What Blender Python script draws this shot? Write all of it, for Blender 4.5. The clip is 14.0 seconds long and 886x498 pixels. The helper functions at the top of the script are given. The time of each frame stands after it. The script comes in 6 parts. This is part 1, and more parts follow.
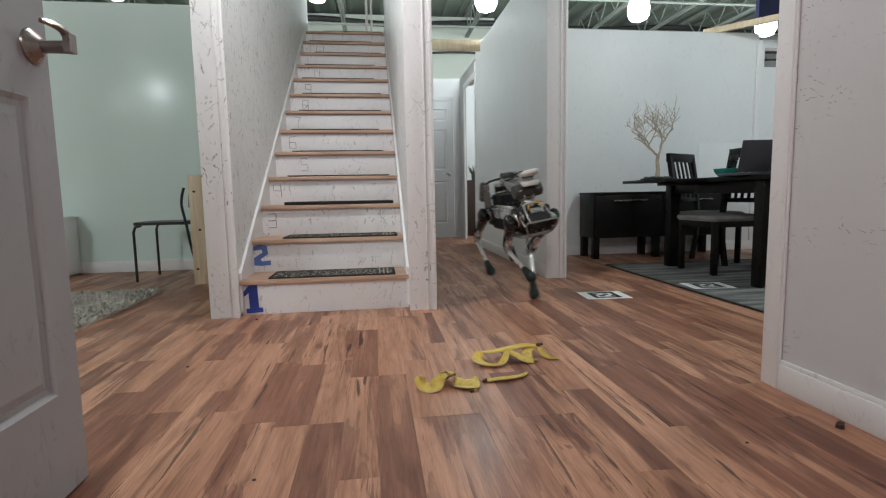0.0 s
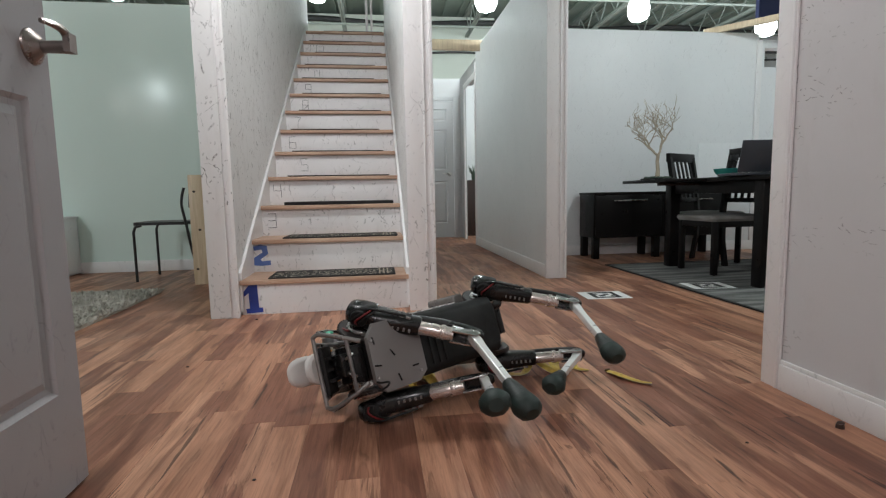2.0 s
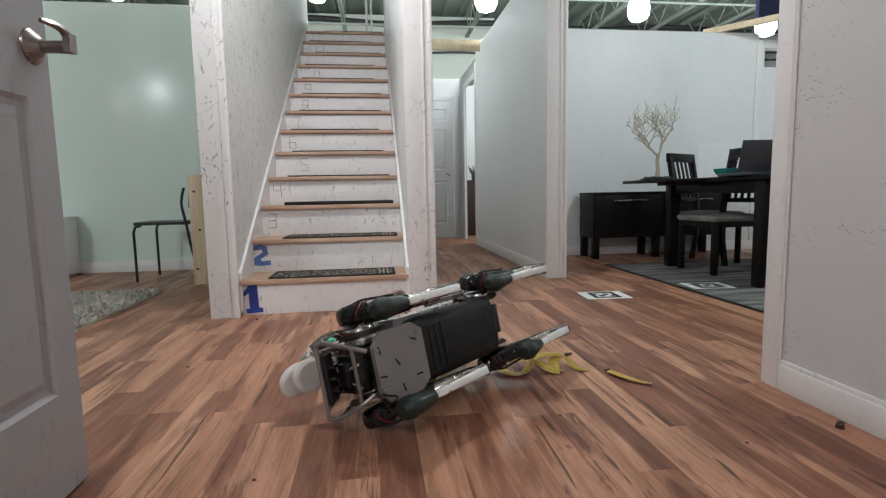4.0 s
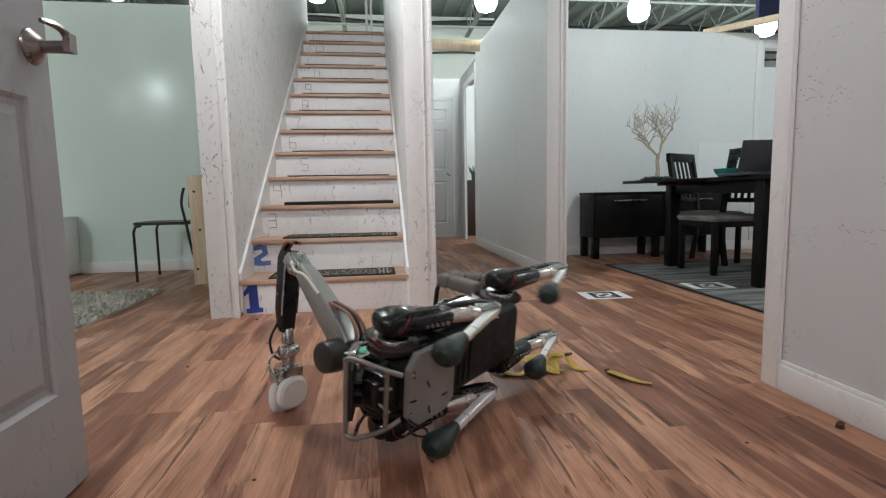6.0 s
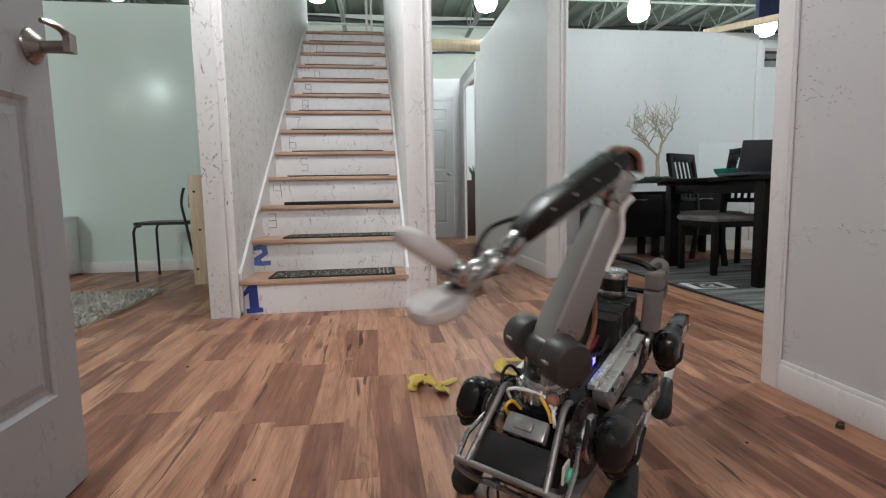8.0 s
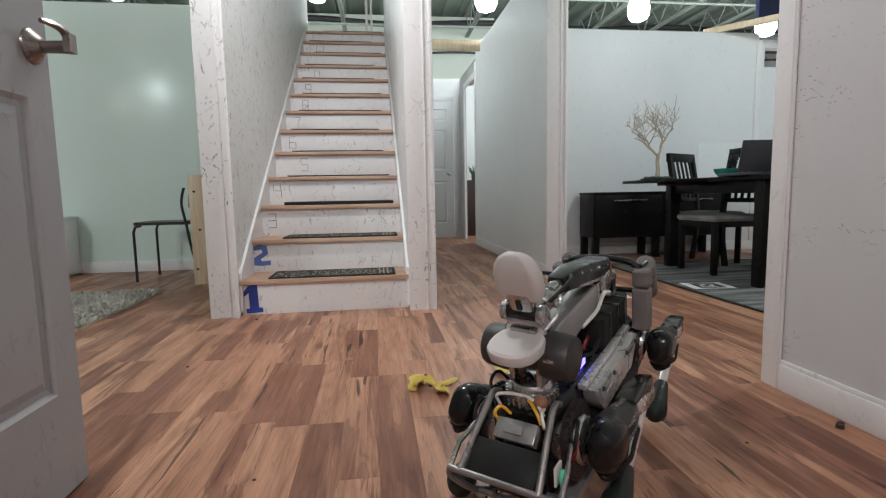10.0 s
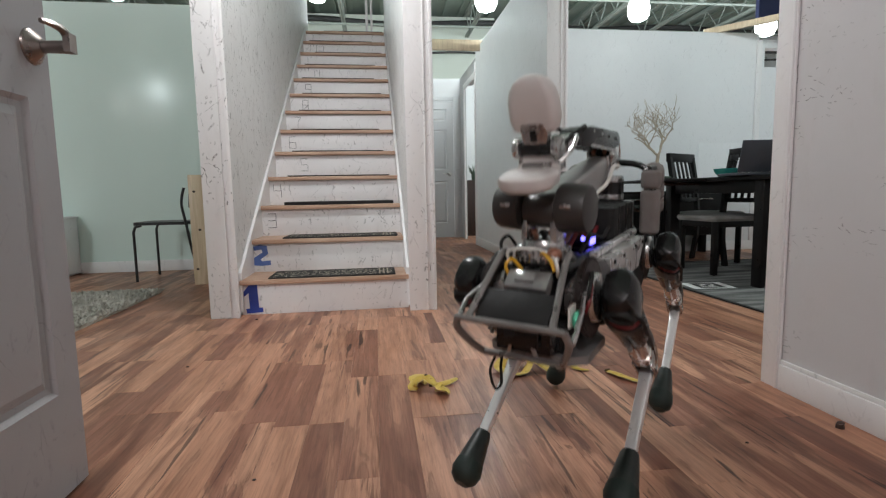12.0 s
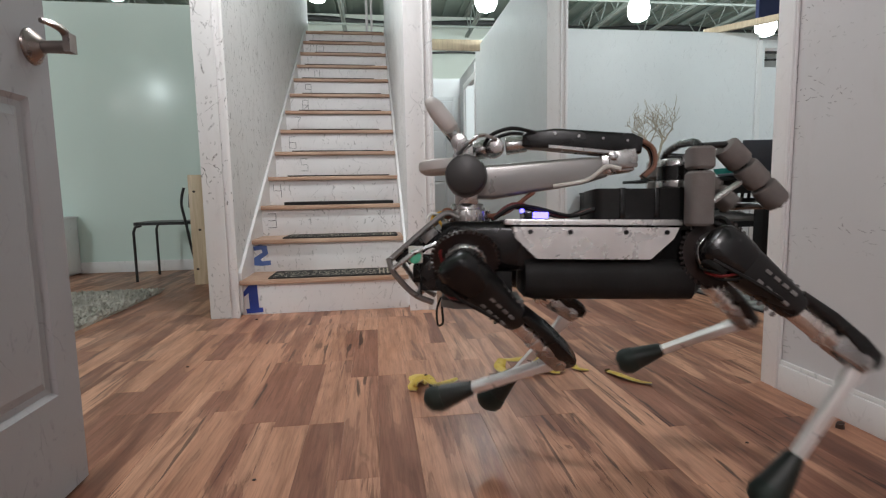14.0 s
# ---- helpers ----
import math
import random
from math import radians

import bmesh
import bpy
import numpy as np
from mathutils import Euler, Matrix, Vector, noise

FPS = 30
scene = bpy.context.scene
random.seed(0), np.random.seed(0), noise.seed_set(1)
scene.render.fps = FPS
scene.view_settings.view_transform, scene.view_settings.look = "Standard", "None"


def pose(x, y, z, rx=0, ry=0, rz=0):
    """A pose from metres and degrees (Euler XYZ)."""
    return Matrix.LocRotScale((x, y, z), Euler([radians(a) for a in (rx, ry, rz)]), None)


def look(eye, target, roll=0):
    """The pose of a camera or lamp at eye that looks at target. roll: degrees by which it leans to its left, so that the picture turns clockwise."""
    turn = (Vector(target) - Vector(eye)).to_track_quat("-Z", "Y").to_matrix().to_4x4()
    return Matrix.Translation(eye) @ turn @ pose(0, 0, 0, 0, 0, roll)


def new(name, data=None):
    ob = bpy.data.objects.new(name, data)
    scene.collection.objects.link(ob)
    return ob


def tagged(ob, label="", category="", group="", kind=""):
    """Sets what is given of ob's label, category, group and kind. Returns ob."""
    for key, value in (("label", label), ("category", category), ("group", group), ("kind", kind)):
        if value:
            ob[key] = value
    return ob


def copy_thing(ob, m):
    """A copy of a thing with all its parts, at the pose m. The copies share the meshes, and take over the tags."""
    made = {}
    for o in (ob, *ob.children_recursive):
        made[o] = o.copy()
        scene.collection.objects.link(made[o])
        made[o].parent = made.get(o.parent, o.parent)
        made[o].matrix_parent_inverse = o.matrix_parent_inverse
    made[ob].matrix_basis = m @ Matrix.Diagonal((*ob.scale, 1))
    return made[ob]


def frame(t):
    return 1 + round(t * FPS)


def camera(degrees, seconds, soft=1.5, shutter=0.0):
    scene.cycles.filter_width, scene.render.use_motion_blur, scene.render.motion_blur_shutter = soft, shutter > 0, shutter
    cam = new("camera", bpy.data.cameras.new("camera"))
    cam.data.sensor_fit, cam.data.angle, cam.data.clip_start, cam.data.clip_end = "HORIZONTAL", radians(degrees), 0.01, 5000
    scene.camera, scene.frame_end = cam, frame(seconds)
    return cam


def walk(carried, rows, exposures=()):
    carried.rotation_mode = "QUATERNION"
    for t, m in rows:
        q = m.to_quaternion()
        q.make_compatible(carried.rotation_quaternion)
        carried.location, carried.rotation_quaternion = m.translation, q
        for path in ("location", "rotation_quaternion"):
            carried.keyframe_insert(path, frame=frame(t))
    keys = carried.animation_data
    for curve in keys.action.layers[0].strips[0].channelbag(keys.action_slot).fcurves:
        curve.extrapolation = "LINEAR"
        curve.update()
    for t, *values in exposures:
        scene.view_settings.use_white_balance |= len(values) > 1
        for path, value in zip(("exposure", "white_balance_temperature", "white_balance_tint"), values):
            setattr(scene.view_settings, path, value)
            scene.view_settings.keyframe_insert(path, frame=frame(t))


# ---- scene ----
# ---------- camera: it stands still on the floor of the entry ----------
EYE = Vector((0.0, 0.0, 0.652))
TILT, TURN = radians(6.131), radians(-7.479)
AHEAD = Vector((-math.sin(TURN) * math.cos(TILT), math.cos(TURN) * math.cos(TILT), -math.sin(TILT)))
cam = camera(82.47, 14.0, soft=1.25, shutter=0.9)
VIEW = look(EYE, EYE + AHEAD, -1.064)
walk(cam, [(0.0, VIEW), (14.0, VIEW)], exposures=((0.0, -0.14), (2.2, -0.14), (3.2, -0.08), (5.3, 0.0), (10.5, 0.0), (12.5, -0.06), (14.0, -0.07)))

# ---------- light: high-bay lamps under the roof of a hall, no daylight ----------
world = bpy.data.worlds.new("world")
scene.world = world
world.use_nodes = True
world.node_tree.nodes["Background"].inputs[0].default_value = (0.75, 0.85, 0.85, 1)
world.node_tree.nodes["Background"].inputs[1].default_value = 0.02
CEIL = 4.1


def lamp(x, y, z, watts, colour, size=0.16):
    data = bpy.data.lights.new("bulb", "POINT")
    data.energy, data.color, data.shadow_soft_size = watts, colour, size
    ob = new("bulb", data)
    ob.location = (x, y, z)
    return ob


COOL, MILD, WARM = (0.86, 0.975, 1.0), (0.94, 0.95, 0.975), (1.0, 0.925, 0.95)
LAMPS = [(1.40, 6.25), (3.46, 6.44), (5.66, 6.90), (-2.75, 6.2), (-0.72, 7.6)]   # seen
UNSEEN = [(3.3, 2.6), (-3.9, -0.3), (-0.45, -2.1), (-5.1, -1.6), (-5.05, -3.0), (3.4, -2.0), (-0.40, 2.3)]  # overhead and behind, unseen; the last is fill added to brighten the stairs
for lx, ly in LAMPS:
    lamp(lx, ly, 3.25 if ly == 7.6 else 2.72, 8 if ly == 7.6 else 98, COOL)
for i, (lx, ly) in enumerate(UNSEEN):
    lamp(lx, ly, 2.66, (92, 150, 132, 36, 28, 30, 84)[i], COOL if i in (0, 1) else MILD if i == 6 else WARM, 0.12)


# ---------- node and mesh helpers ----------
def material(name, colour=(0.5, 0.5, 0.5), rough=0.5, metal=0.0):
    m = bpy.data.materials.new(name)
    m.use_nodes = True
    b = m.node_tree.nodes["Principled BSDF"]
    b.inputs["Base Color"].default_value = (*colour, 1)
    b.inputs["Roughness"].default_value = rough
    b.inputs["Metallic"].default_value = metal
    return m


class Net:
    """Short words for the nodes of one material."""

    def __init__(self, m):
        self.t = m.node_tree
        self.b = self.t.nodes["Principled BSDF"]
        self.out = self.t.nodes["Material Output"]

    def node(self, kind, **inputs):
        n = self.t.nodes.new(kind)
        for k, v in inputs.items():
            self.put(n.inputs[k.replace("_", " ")], v)
        return n

    def put(self, socket, v):
        if isinstance(v, bpy.types.NodeSocket):
            self.t.links.new(v, socket)
        else:
            socket.default_value = v

    def coords(self, scale=(1, 1, 1), kind="Object", shift=None):
        c = self.t.nodes.new("ShaderNodeTexCoord")
        mp = self.t.nodes.new("ShaderNodeMapping")
        mp.inputs["Scale"].default_value = scale
        self.t.links.new(c.outputs[kind], mp.inputs["Vector"])
        if shift is not None:
            self.put(mp.inputs["Location"], shift)
        return mp.outputs["Vector"]

    def world(self, scale=(1, 1, 1)):
        g = self.t.nodes.new("ShaderNodeNewGeometry")
        mp = self.t.nodes.new("ShaderNodeMapping")
        mp.inputs["Scale"].default_value = scale
        self.t.links.new(g.outputs["Position"], mp.inputs["Vector"])
        return mp.outputs["Vector"]

    def noise(self, vec, scale=5.0, detail=4.0, rough=0.55, distortion=0.0):
        n = self.node("ShaderNodeTexNoise", Vector=vec, Scale=scale, Detail=detail, Roughness=rough, Distortion=distortion)
        return n.outputs["Fac"]

    def ramp(self, fac, *stops):
        r = self.t.nodes.new("ShaderNodeValToRGB")
        self.t.links.new(fac, r.inputs[0])
        while len(r.color_ramp.elements) < len(stops):
            r.color_ramp.elements.new(0.5)
        for e, (p, c) in zip(r.color_ramp.elements, stops):
            e.position = p
            e.color = (*c, 1) if isinstance(c, tuple) else (c, c, c, 1)
        return r.outputs["Color"]

    def mix(self, fac, a, b, blend="MIX"):
        n = self.t.nodes.new("ShaderNodeMix")
        n.data_type, n.blend_type = "RGBA", blend
        for i, v in ((0, fac), (6, a), (7, b)):
            if isinstance(v, tuple):
                v = (*v, 1)
            self.put(n.inputs[i], v)
        return n.outputs[2]

    def math(self, op, a, b=0.0):
        n = self.t.nodes.new("ShaderNodeMath")
        n.operation = op
        self.put(n.inputs[0], a)
        self.put(n.inputs[1], b)
        return n.outputs[0]

    def bump(self, height, strength=0.3, dist=0.01):
        n = self.node("ShaderNodeBump", Strength=strength, Distance=dist, Height=height)
        self.t.links.new(n.outputs["Normal"], self.b.inputs["Normal"])

    def set(self, **inputs):
        for k, v in inputs.items():
            self.put(self.b.inputs[k.replace("_", " ")], v)


def grained(name, dark, light, scale=30.0, rough=0.5, metal=0.0, bump=0.1, vary=0.1, gloss=0.5):
    """Colour that wanders between two tones, with fine relief and uneven gloss."""
    m = material(name, dark, rough, metal)
    n = Net(m)
    v = n.coords()
    n.set(Specular_IOR_Level=gloss)
    big = n.noise(v, scale * 0.2, 5)
    fine = n.noise(v, scale * 3, 3)
    n.set(Base_Color=n.ramp(big, (0.3, dark), (0.7, light)))
    n.set(Roughness=n.ramp(n.noise(v, scale * 0.5, 4), (0.3, max(0.02, rough - vary)), (0.7, min(1.0, rough + vary))))
    if bump:
        n.bump(fine, bump, 0.002)
    return m


def glowing(name, colour, strength):
    m = material(name, colour, 0.4)
    n = Net(m)
    n.set(Emission_Color=(*colour, 1), Emission_Strength=strength)
    return m


def box(bm, x0, x1, y0, y1, z0, z1, m=None):
    """A block between two corners, turned by m."""
    made = bmesh.ops.create_cube(bm, size=1.0)["verts"]
    for v in made:
        v.co = Vector((x0 + (v.co.x + 0.5) * (x1 - x0), y0 + (v.co.y + 0.5) * (y1 - y0), z0 + (v.co.z + 0.5) * (z1 - z0)))
        if m is not None:
            v.co = m @ v.co
    return made


def tube(bm, a, b, r0, r1=None, seg=12, cap=True):
    """A round bar from a to b."""
    a, b = Vector(a), Vector(b)
    r1 = r0 if r1 is None else r1
    d = b - a
    m = Matrix.Translation((a + b) / 2) @ d.to_track_quat("Z", "Y").to_matrix().to_4x4()
    return bmesh.ops.create_cone(bm, cap_ends=cap, segments=seg, radius1=r0, radius2=r1, depth=d.length, matrix=m)["verts"]


def ball(bm, c, r, scale=(1, 1, 1), seg=16, m=None):
    mm = Matrix.Translation(c) @ Matrix.Diagonal((*scale, 1))
    if m is not None:
        mm = m @ mm
    return bmesh.ops.create_uvsphere(bm, u_segments=seg, v_segments=max(6, seg // 2), radius=r, matrix=mm)["verts"]


def pipe(bm, points, r, seg=8):
    """A bent round bar through points."""
    pts = [Vector(p) for p in points]
    rings = []
    up = Vector((0.13, 0.21, 1)).normalized()
    for i, p in enumerate(pts):
        d = (pts[min(i + 1, len(pts) - 1)] - pts[max(i - 1, 0)]).normalized()
        s = d.cross(up)
        if s.length < 0.05:
            s = d.cross(Vector((1, 0.3, 0)))
        s.normalize()
        u = s.cross(d)
        up = u
        rr = r[i] if isinstance(r, (list, tuple)) else r
        rings.append([bm.verts.new(p + rr * (math.cos(2 * math.pi * k / seg) * s + math.sin(2 * math.pi * k / seg) * u)) for k in range(seg)])
    for q0, q1 in zip(rings, rings[1:]):
        for k in range(seg):
            bm.faces.new((q0[k], q0[(k + 1) % seg], q1[(k + 1) % seg], q1[k]))
    bm.faces.new(rings[0][::-1])
    bm.faces.new(rings[-1])


def curve_points(points, n=6):
    """Catmull-Rom through points."""
    p = [Vector(q) for q in points]
    p = [2 * p[0] - p[1]] + p + [2 * p[-1] - p[-2]]
    out = []
    for i in range(1, len(p) - 2):
        for k in range(n):
            t = k / n
            a, b, c, d = p[i - 1:i + 3]
            out.append(0.5 * (2 * b + (c - a) * t + (2 * a - 5 * b + 4 * c - d) * t * t + (3 * b - a - 3 * c + d) * t ** 3))
    out.append(p[-2])
    return out


def loft(bm, rings):
    """Skin over closed rings of equal length, with end caps."""
    vs = [[bm.verts.new(p) for p in ring] for ring in rings]
    n = len(vs[0])
    for q0, q1 in zip(vs, vs[1:]):
        for k in range(n):
            bm.faces.new((q0[k], q0[(k + 1) % n], q1[(k + 1) % n], q1[k]))
    bm.faces.new(vs[0][::-1])
    bm.faces.new(vs[-1])


def round_ring(cx, cy, hx, hy, r, z, seg=3):
    """A rounded rectangle in the plane of height z."""
    r = min(r, hx * 0.98, hy * 0.98)
    out = []
    for sx, sy, a0 in ((1, 1, 0), (-1, 1, 90), (-1, -1, 180), (1, -1, 270)):
        for k in range(seg + 1):
            a = radians(a0 + 90 * k / seg)
            out.append(Vector((cx + sx * (hx - r) + r * math.cos(a), cy + sy * (hy - r) + r * math.sin(a), z)))
    return out


def finish(name, bm, mat, bevel=0.0, smooth=True, seg=2):
    if bevel:
        edges = [e for e in bm.edges if len(e.link_faces) == 2 and e.calc_face_angle(0) > 0.6]
        bmesh.ops.bevel(bm, geom=edges, offset=bevel, segments=seg, affect="EDGES", profile=0.5, clamp_overlap=True)
    bmesh.ops.recalc_face_normals(bm, faces=bm.faces)
    me = bpy.data.meshes.new(name)
    bm.to_mesh(me)
    bm.free()
    me.materials.append(mat)
    if smooth:
        for p in me.polygons:
            p.use_smooth = True
        me.set_sharp_from_angle(angle=radians(35))
    return me


def part(name, bm, mat, parent=None, label="", bevel=0.0, smooth=True, kind=""):
    ob = new(name, finish(name, bm, mat, bevel, smooth))
    if parent is not None:
        ob.parent = parent
    return tagged(ob, label=label, kind=kind)


def thing(name, label, category, group="", at=None, kind=""):
    ob = new(name)
    ob.empty_display_size = 0.1
    if at is not None:
        ob.matrix_basis = at
    return tagged(ob, label, category, group, kind)


def slab(name, mat, *spans, bevel=0.0, label="", kind="structure", category=""):
    """One mesh out of blocks, a piece of the setting."""
    bm = bmesh.new()
    for s in spans:
        box(bm, *s)
    ob = part(name, bm, mat, bevel=bevel)
    return tagged(ob, label, category, kind=kind)


# ---------- materials ----------
def dashes(n, scale, long, wide, share, turn, spread, bend=0.12):
    """Short straight rubs, at most one in each cell, turned round turn (radians) by up to spread."""
    at = n.t.nodes.new("ShaderNodeSeparateXYZ")
    n.t.links.new(n.t.nodes.new("ShaderNodeNewGeometry").outputs["Position"], at.inputs[0])
    wob = n.math("MULTIPLY", n.math("SUBTRACT", n.noise(n.world(), scale * 1.7, 2), 0.5), bend * 4)
    flat = n.t.nodes.new("ShaderNodeCombineXYZ")
    n.put(flat.inputs[0], n.math("ADD", n.math("MULTIPLY", n.math("ADD", at.outputs[0], at.outputs[1]), scale), wob))
    n.put(flat.inputs[1], n.math("ADD", n.math("MULTIPLY", at.outputs[2], scale), n.math("MULTIPLY", wob, 0.6)))
    cell = n.t.nodes.new("ShaderNodeTexVoronoi")
    cell.voronoi_dimensions = "2D"
    n.put(cell.inputs["Scale"], 1.0)
    n.t.links.new(flat.outputs[0], cell.inputs["Vector"])
    off = n.t.nodes.new("ShaderNodeVectorMath")
    off.operation = "SUBTRACT"
    n.t.links.new(flat.outputs[0], off.inputs[0])
    n.t.links.new(cell.outputs["Position"], off.inputs[1])
    d = n.t.nodes.new("ShaderNodeSeparateXYZ")
    n.t.links.new(off.outputs[0], d.inputs[0])
    chance = n.t.nodes.new("ShaderNodeSeparateColor")
    n.t.links.new(cell.outputs["Color"], chance.inputs[0])
    angle = n.math("ADD", n.math("MULTIPLY", n.math("SUBTRACT", chance.outputs[0], 0.5), 2 * spread), turn)
    c, q = n.math("COSINE", angle), n.math("SINE", angle)
    along = n.math("ABSOLUTE", n.math("ADD", n.math("MULTIPLY", d.outputs[0], c), n.math("MULTIPLY", d.outputs[1], q)))
    across = n.math("ABSOLUTE", n.math("SUBTRACT", n.math("MULTIPLY", d.outputs[1], c), n.math("MULTIPLY", d.outputs[0], q)))
    reach = n.math("MULTIPLY", n.math("ADD", chance.outputs[2], 0.25), long)
    body = n.math("MULTIPLY", n.ramp(n.math("DIVIDE", along, reach), (0.6, 1.0), (1.0, 0.0)), n.ramp(n.math("DIVIDE", across, wide), (0.35, 1.0), (1.0, 0.0)))
    broken = n.ramp(n.noise(n.world(), scale * 9, 3), (0.36, 0.15), (0.56, 1.0))
    return n.math("MULTIPLY", n.math("MULTIPLY", body, broken), n.math("LESS_THAN", chance.outputs[1], share))


def wall_paint(name, base, scuff, specks=False, spread=0.05):
    """White wall paint with dark rubs, dents and smears of its own."""
    m = material(name, base, 0.42)
    n = Net(m)
    v = n.world()
    big = n.noise(v, 0.9, 5)
    paint = n.mix(n.ramp(big, (0.35, 0.0), (0.7, 1.0)), base, tuple(c * 0.93 for c in base))
    where = n.math("MULTIPLY", n.ramp(n.noise(v, 2.6, 3), (0.42 - spread, spread), (0.60 - spread, 1.0)), n.ramp(n.noise(v, 9.0, 3), (0.38, 0.2), (0.6, 1.0)))
    up = math.pi / 2
    if specks:
        rubs = n.math("MAXIMUM", dashes(n, 34, 0.46, 0.065, 0.42, 0.1, 0.7), dashes(n, 55, 0.40, 0.12, 0.24, 0.0, 1.5))
        where = n.ramp(n.noise(n.world((2.2, 2.2, 5.5)), 1.0, 3), (0.47, 0.0), (0.58, 1.0))
    else:
        rubs = n.math("MAXIMUM", dashes(n, 6.5, 0.45, 0.020, 0.70, up, 0.7), dashes(n, 13, 0.36, 0.080, 0.42, up, 0.7))
        rubs = n.math("MAXIMUM", rubs, n.math("MULTIPLY", dashes(n, 9, 0.5, 0.022, 0.8, up, 1.2), 0.8))
        rubs = n.math("MAXIMUM", rubs, n.math("MULTIPLY", dashes(n, 34, 0.32, 0.16, 0.30, up, 1.5), 0.8))
    fac = n.math("MULTIPLY", n.math("MULTIPLY", rubs, where), scuff)
    smear = n.math("MULTIPLY", n.ramp(n.noise(n.world((9, 9, 4)), 1.0, 5, 0.7, 0.6), (0.55, 0.0), (0.8, 1.0)), (0.30 + 1.5 * (spread - 0.05)) * scuff)
    col = n.mix(smear, paint, (0.45, 0.43, 0.41))
    n.set(Base_Color=n.mix(fac, col, (0.07, 0.062, 0.058)))
    n.set(Roughness=n.ramp(n.noise(v, 6, 4), (0.3, 0.36), (0.7, 0.52)))
    n.bump(n.math("ADD", n.noise(v, 140, 3), n.math("MULTIPLY", n.noise(v, 2.5, 3), 4.0)), 0.12, 0.002)
    return m


PAINT = wall_paint("scuffed_wall_paint", (0.82, 0.805, 0.805), 1.0)
PAINT_STAIR = wall_paint("stair_wall_paint", (0.81, 0.81, 0.80), 1.0, spread=0.2)
PAINT_CLEAN = wall_paint("wall_paint", (0.78, 0.79, 0.80), 0.18, spread=0.1)
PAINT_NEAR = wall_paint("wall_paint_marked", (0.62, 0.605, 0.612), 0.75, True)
PAINT_RISER = wall_paint("riser_paint", (0.83, 0.815, 0.815), 0.7)
TRIM = wall_paint("trim_paint", (0.83, 0.815, 0.815), 0.22)
# grey door paint, its base lowered further for the shade on the open leaf
DOOR_PAINT_SHADED = wall_paint("shaded_door_paint", (0.335, 0.322, 0.33), 0.35)
# white paint taken down to grey, standing for shade at the hallway end
PAINT_SHADED = wall_paint("shaded_hallway_paint", (0.46, 0.455, 0.46), 0.08)
PAINT_GREEN = wall_paint("pale_green_paint", (0.76, 0.80, 0.72), 0.05)
GLOSS = material("glossy_wall_panel", (0.66, 0.77, 0.72), 0.13)
_n = Net(GLOSS)
_n.set(Base_Color=_n.ramp(_n.noise(_n.world(), 0.8, 3), (0.3, (0.65, 0.77, 0.72)), (0.7, (0.68, 0.79, 0.745))))
_n.set(Roughness=_n.ramp(_n.noise(_n.world(), 2.5, 4), (0.3, 0.12), (0.7, 0.19)))
_n.set(Specular_IOR_Level=0.10)
_n.bump(_n.noise(_n.world(), 4, 2), 0.03, 0.01)
BLACKWOOD = grained("black_brown_veneer", (0.004, 0.0035, 0.0035), (0.009, 0.0075, 0.007), 20, 0.36, bump=0.05, gloss=0.22)
STEEL = grained("brushed_steel", (0.50, 0.48, 0.46), (0.62, 0.60, 0.57), 40, 0.28, 1.0, bump=0.03)
BLACKMETAL = grained("black_powder_coat", (0.008, 0.008, 0.009), (0.016, 0.016, 0.017), 40, 0.4, bump=0.05)
DECK = grained("roof_deck_paint", (0.27, 0.33, 0.28), (0.35, 0.41, 0.36), 6, 0.6)
JOIST = grained("joist_paint", (0.32, 0.36, 0.33), (0.42, 0.46, 0.42), 8, 0.5)
DUCT = grained("dark_cable", (0.03, 0.03, 0.03), (0.06, 0.06, 0.06), 20, 0.6)


def wood(name, dark, light, scale=1.0, rough=0.45, axis=2):
    m = material(name, light, rough)
    n = Net(m)
    s = [22.0 * scale] * 3
    s[axis] = 1.6 * scale
    v = n.coords(tuple(s))
    grain = n.noise(v, 1.4, 6, 0.6, 0.8)
    n.set(Base_Color=n.ramp(grain, (0.3, dark), (0.65, light)))
    n.set(Roughness=n.ramp(n.noise(v, 3, 3), (0.3, rough - 0.08), (0.7, rough + 0.1)))
    n.bump(grain, 0.12, 0.002)
    return m


PINE = wood("pine", (0.52, 0.39, 0.26), (0.72, 0.58, 0.41))
TREAD = wood("worn_tread_wood", (0.36, 0.21, 0.14), (0.58, 0.40, 0.29), axis=0)


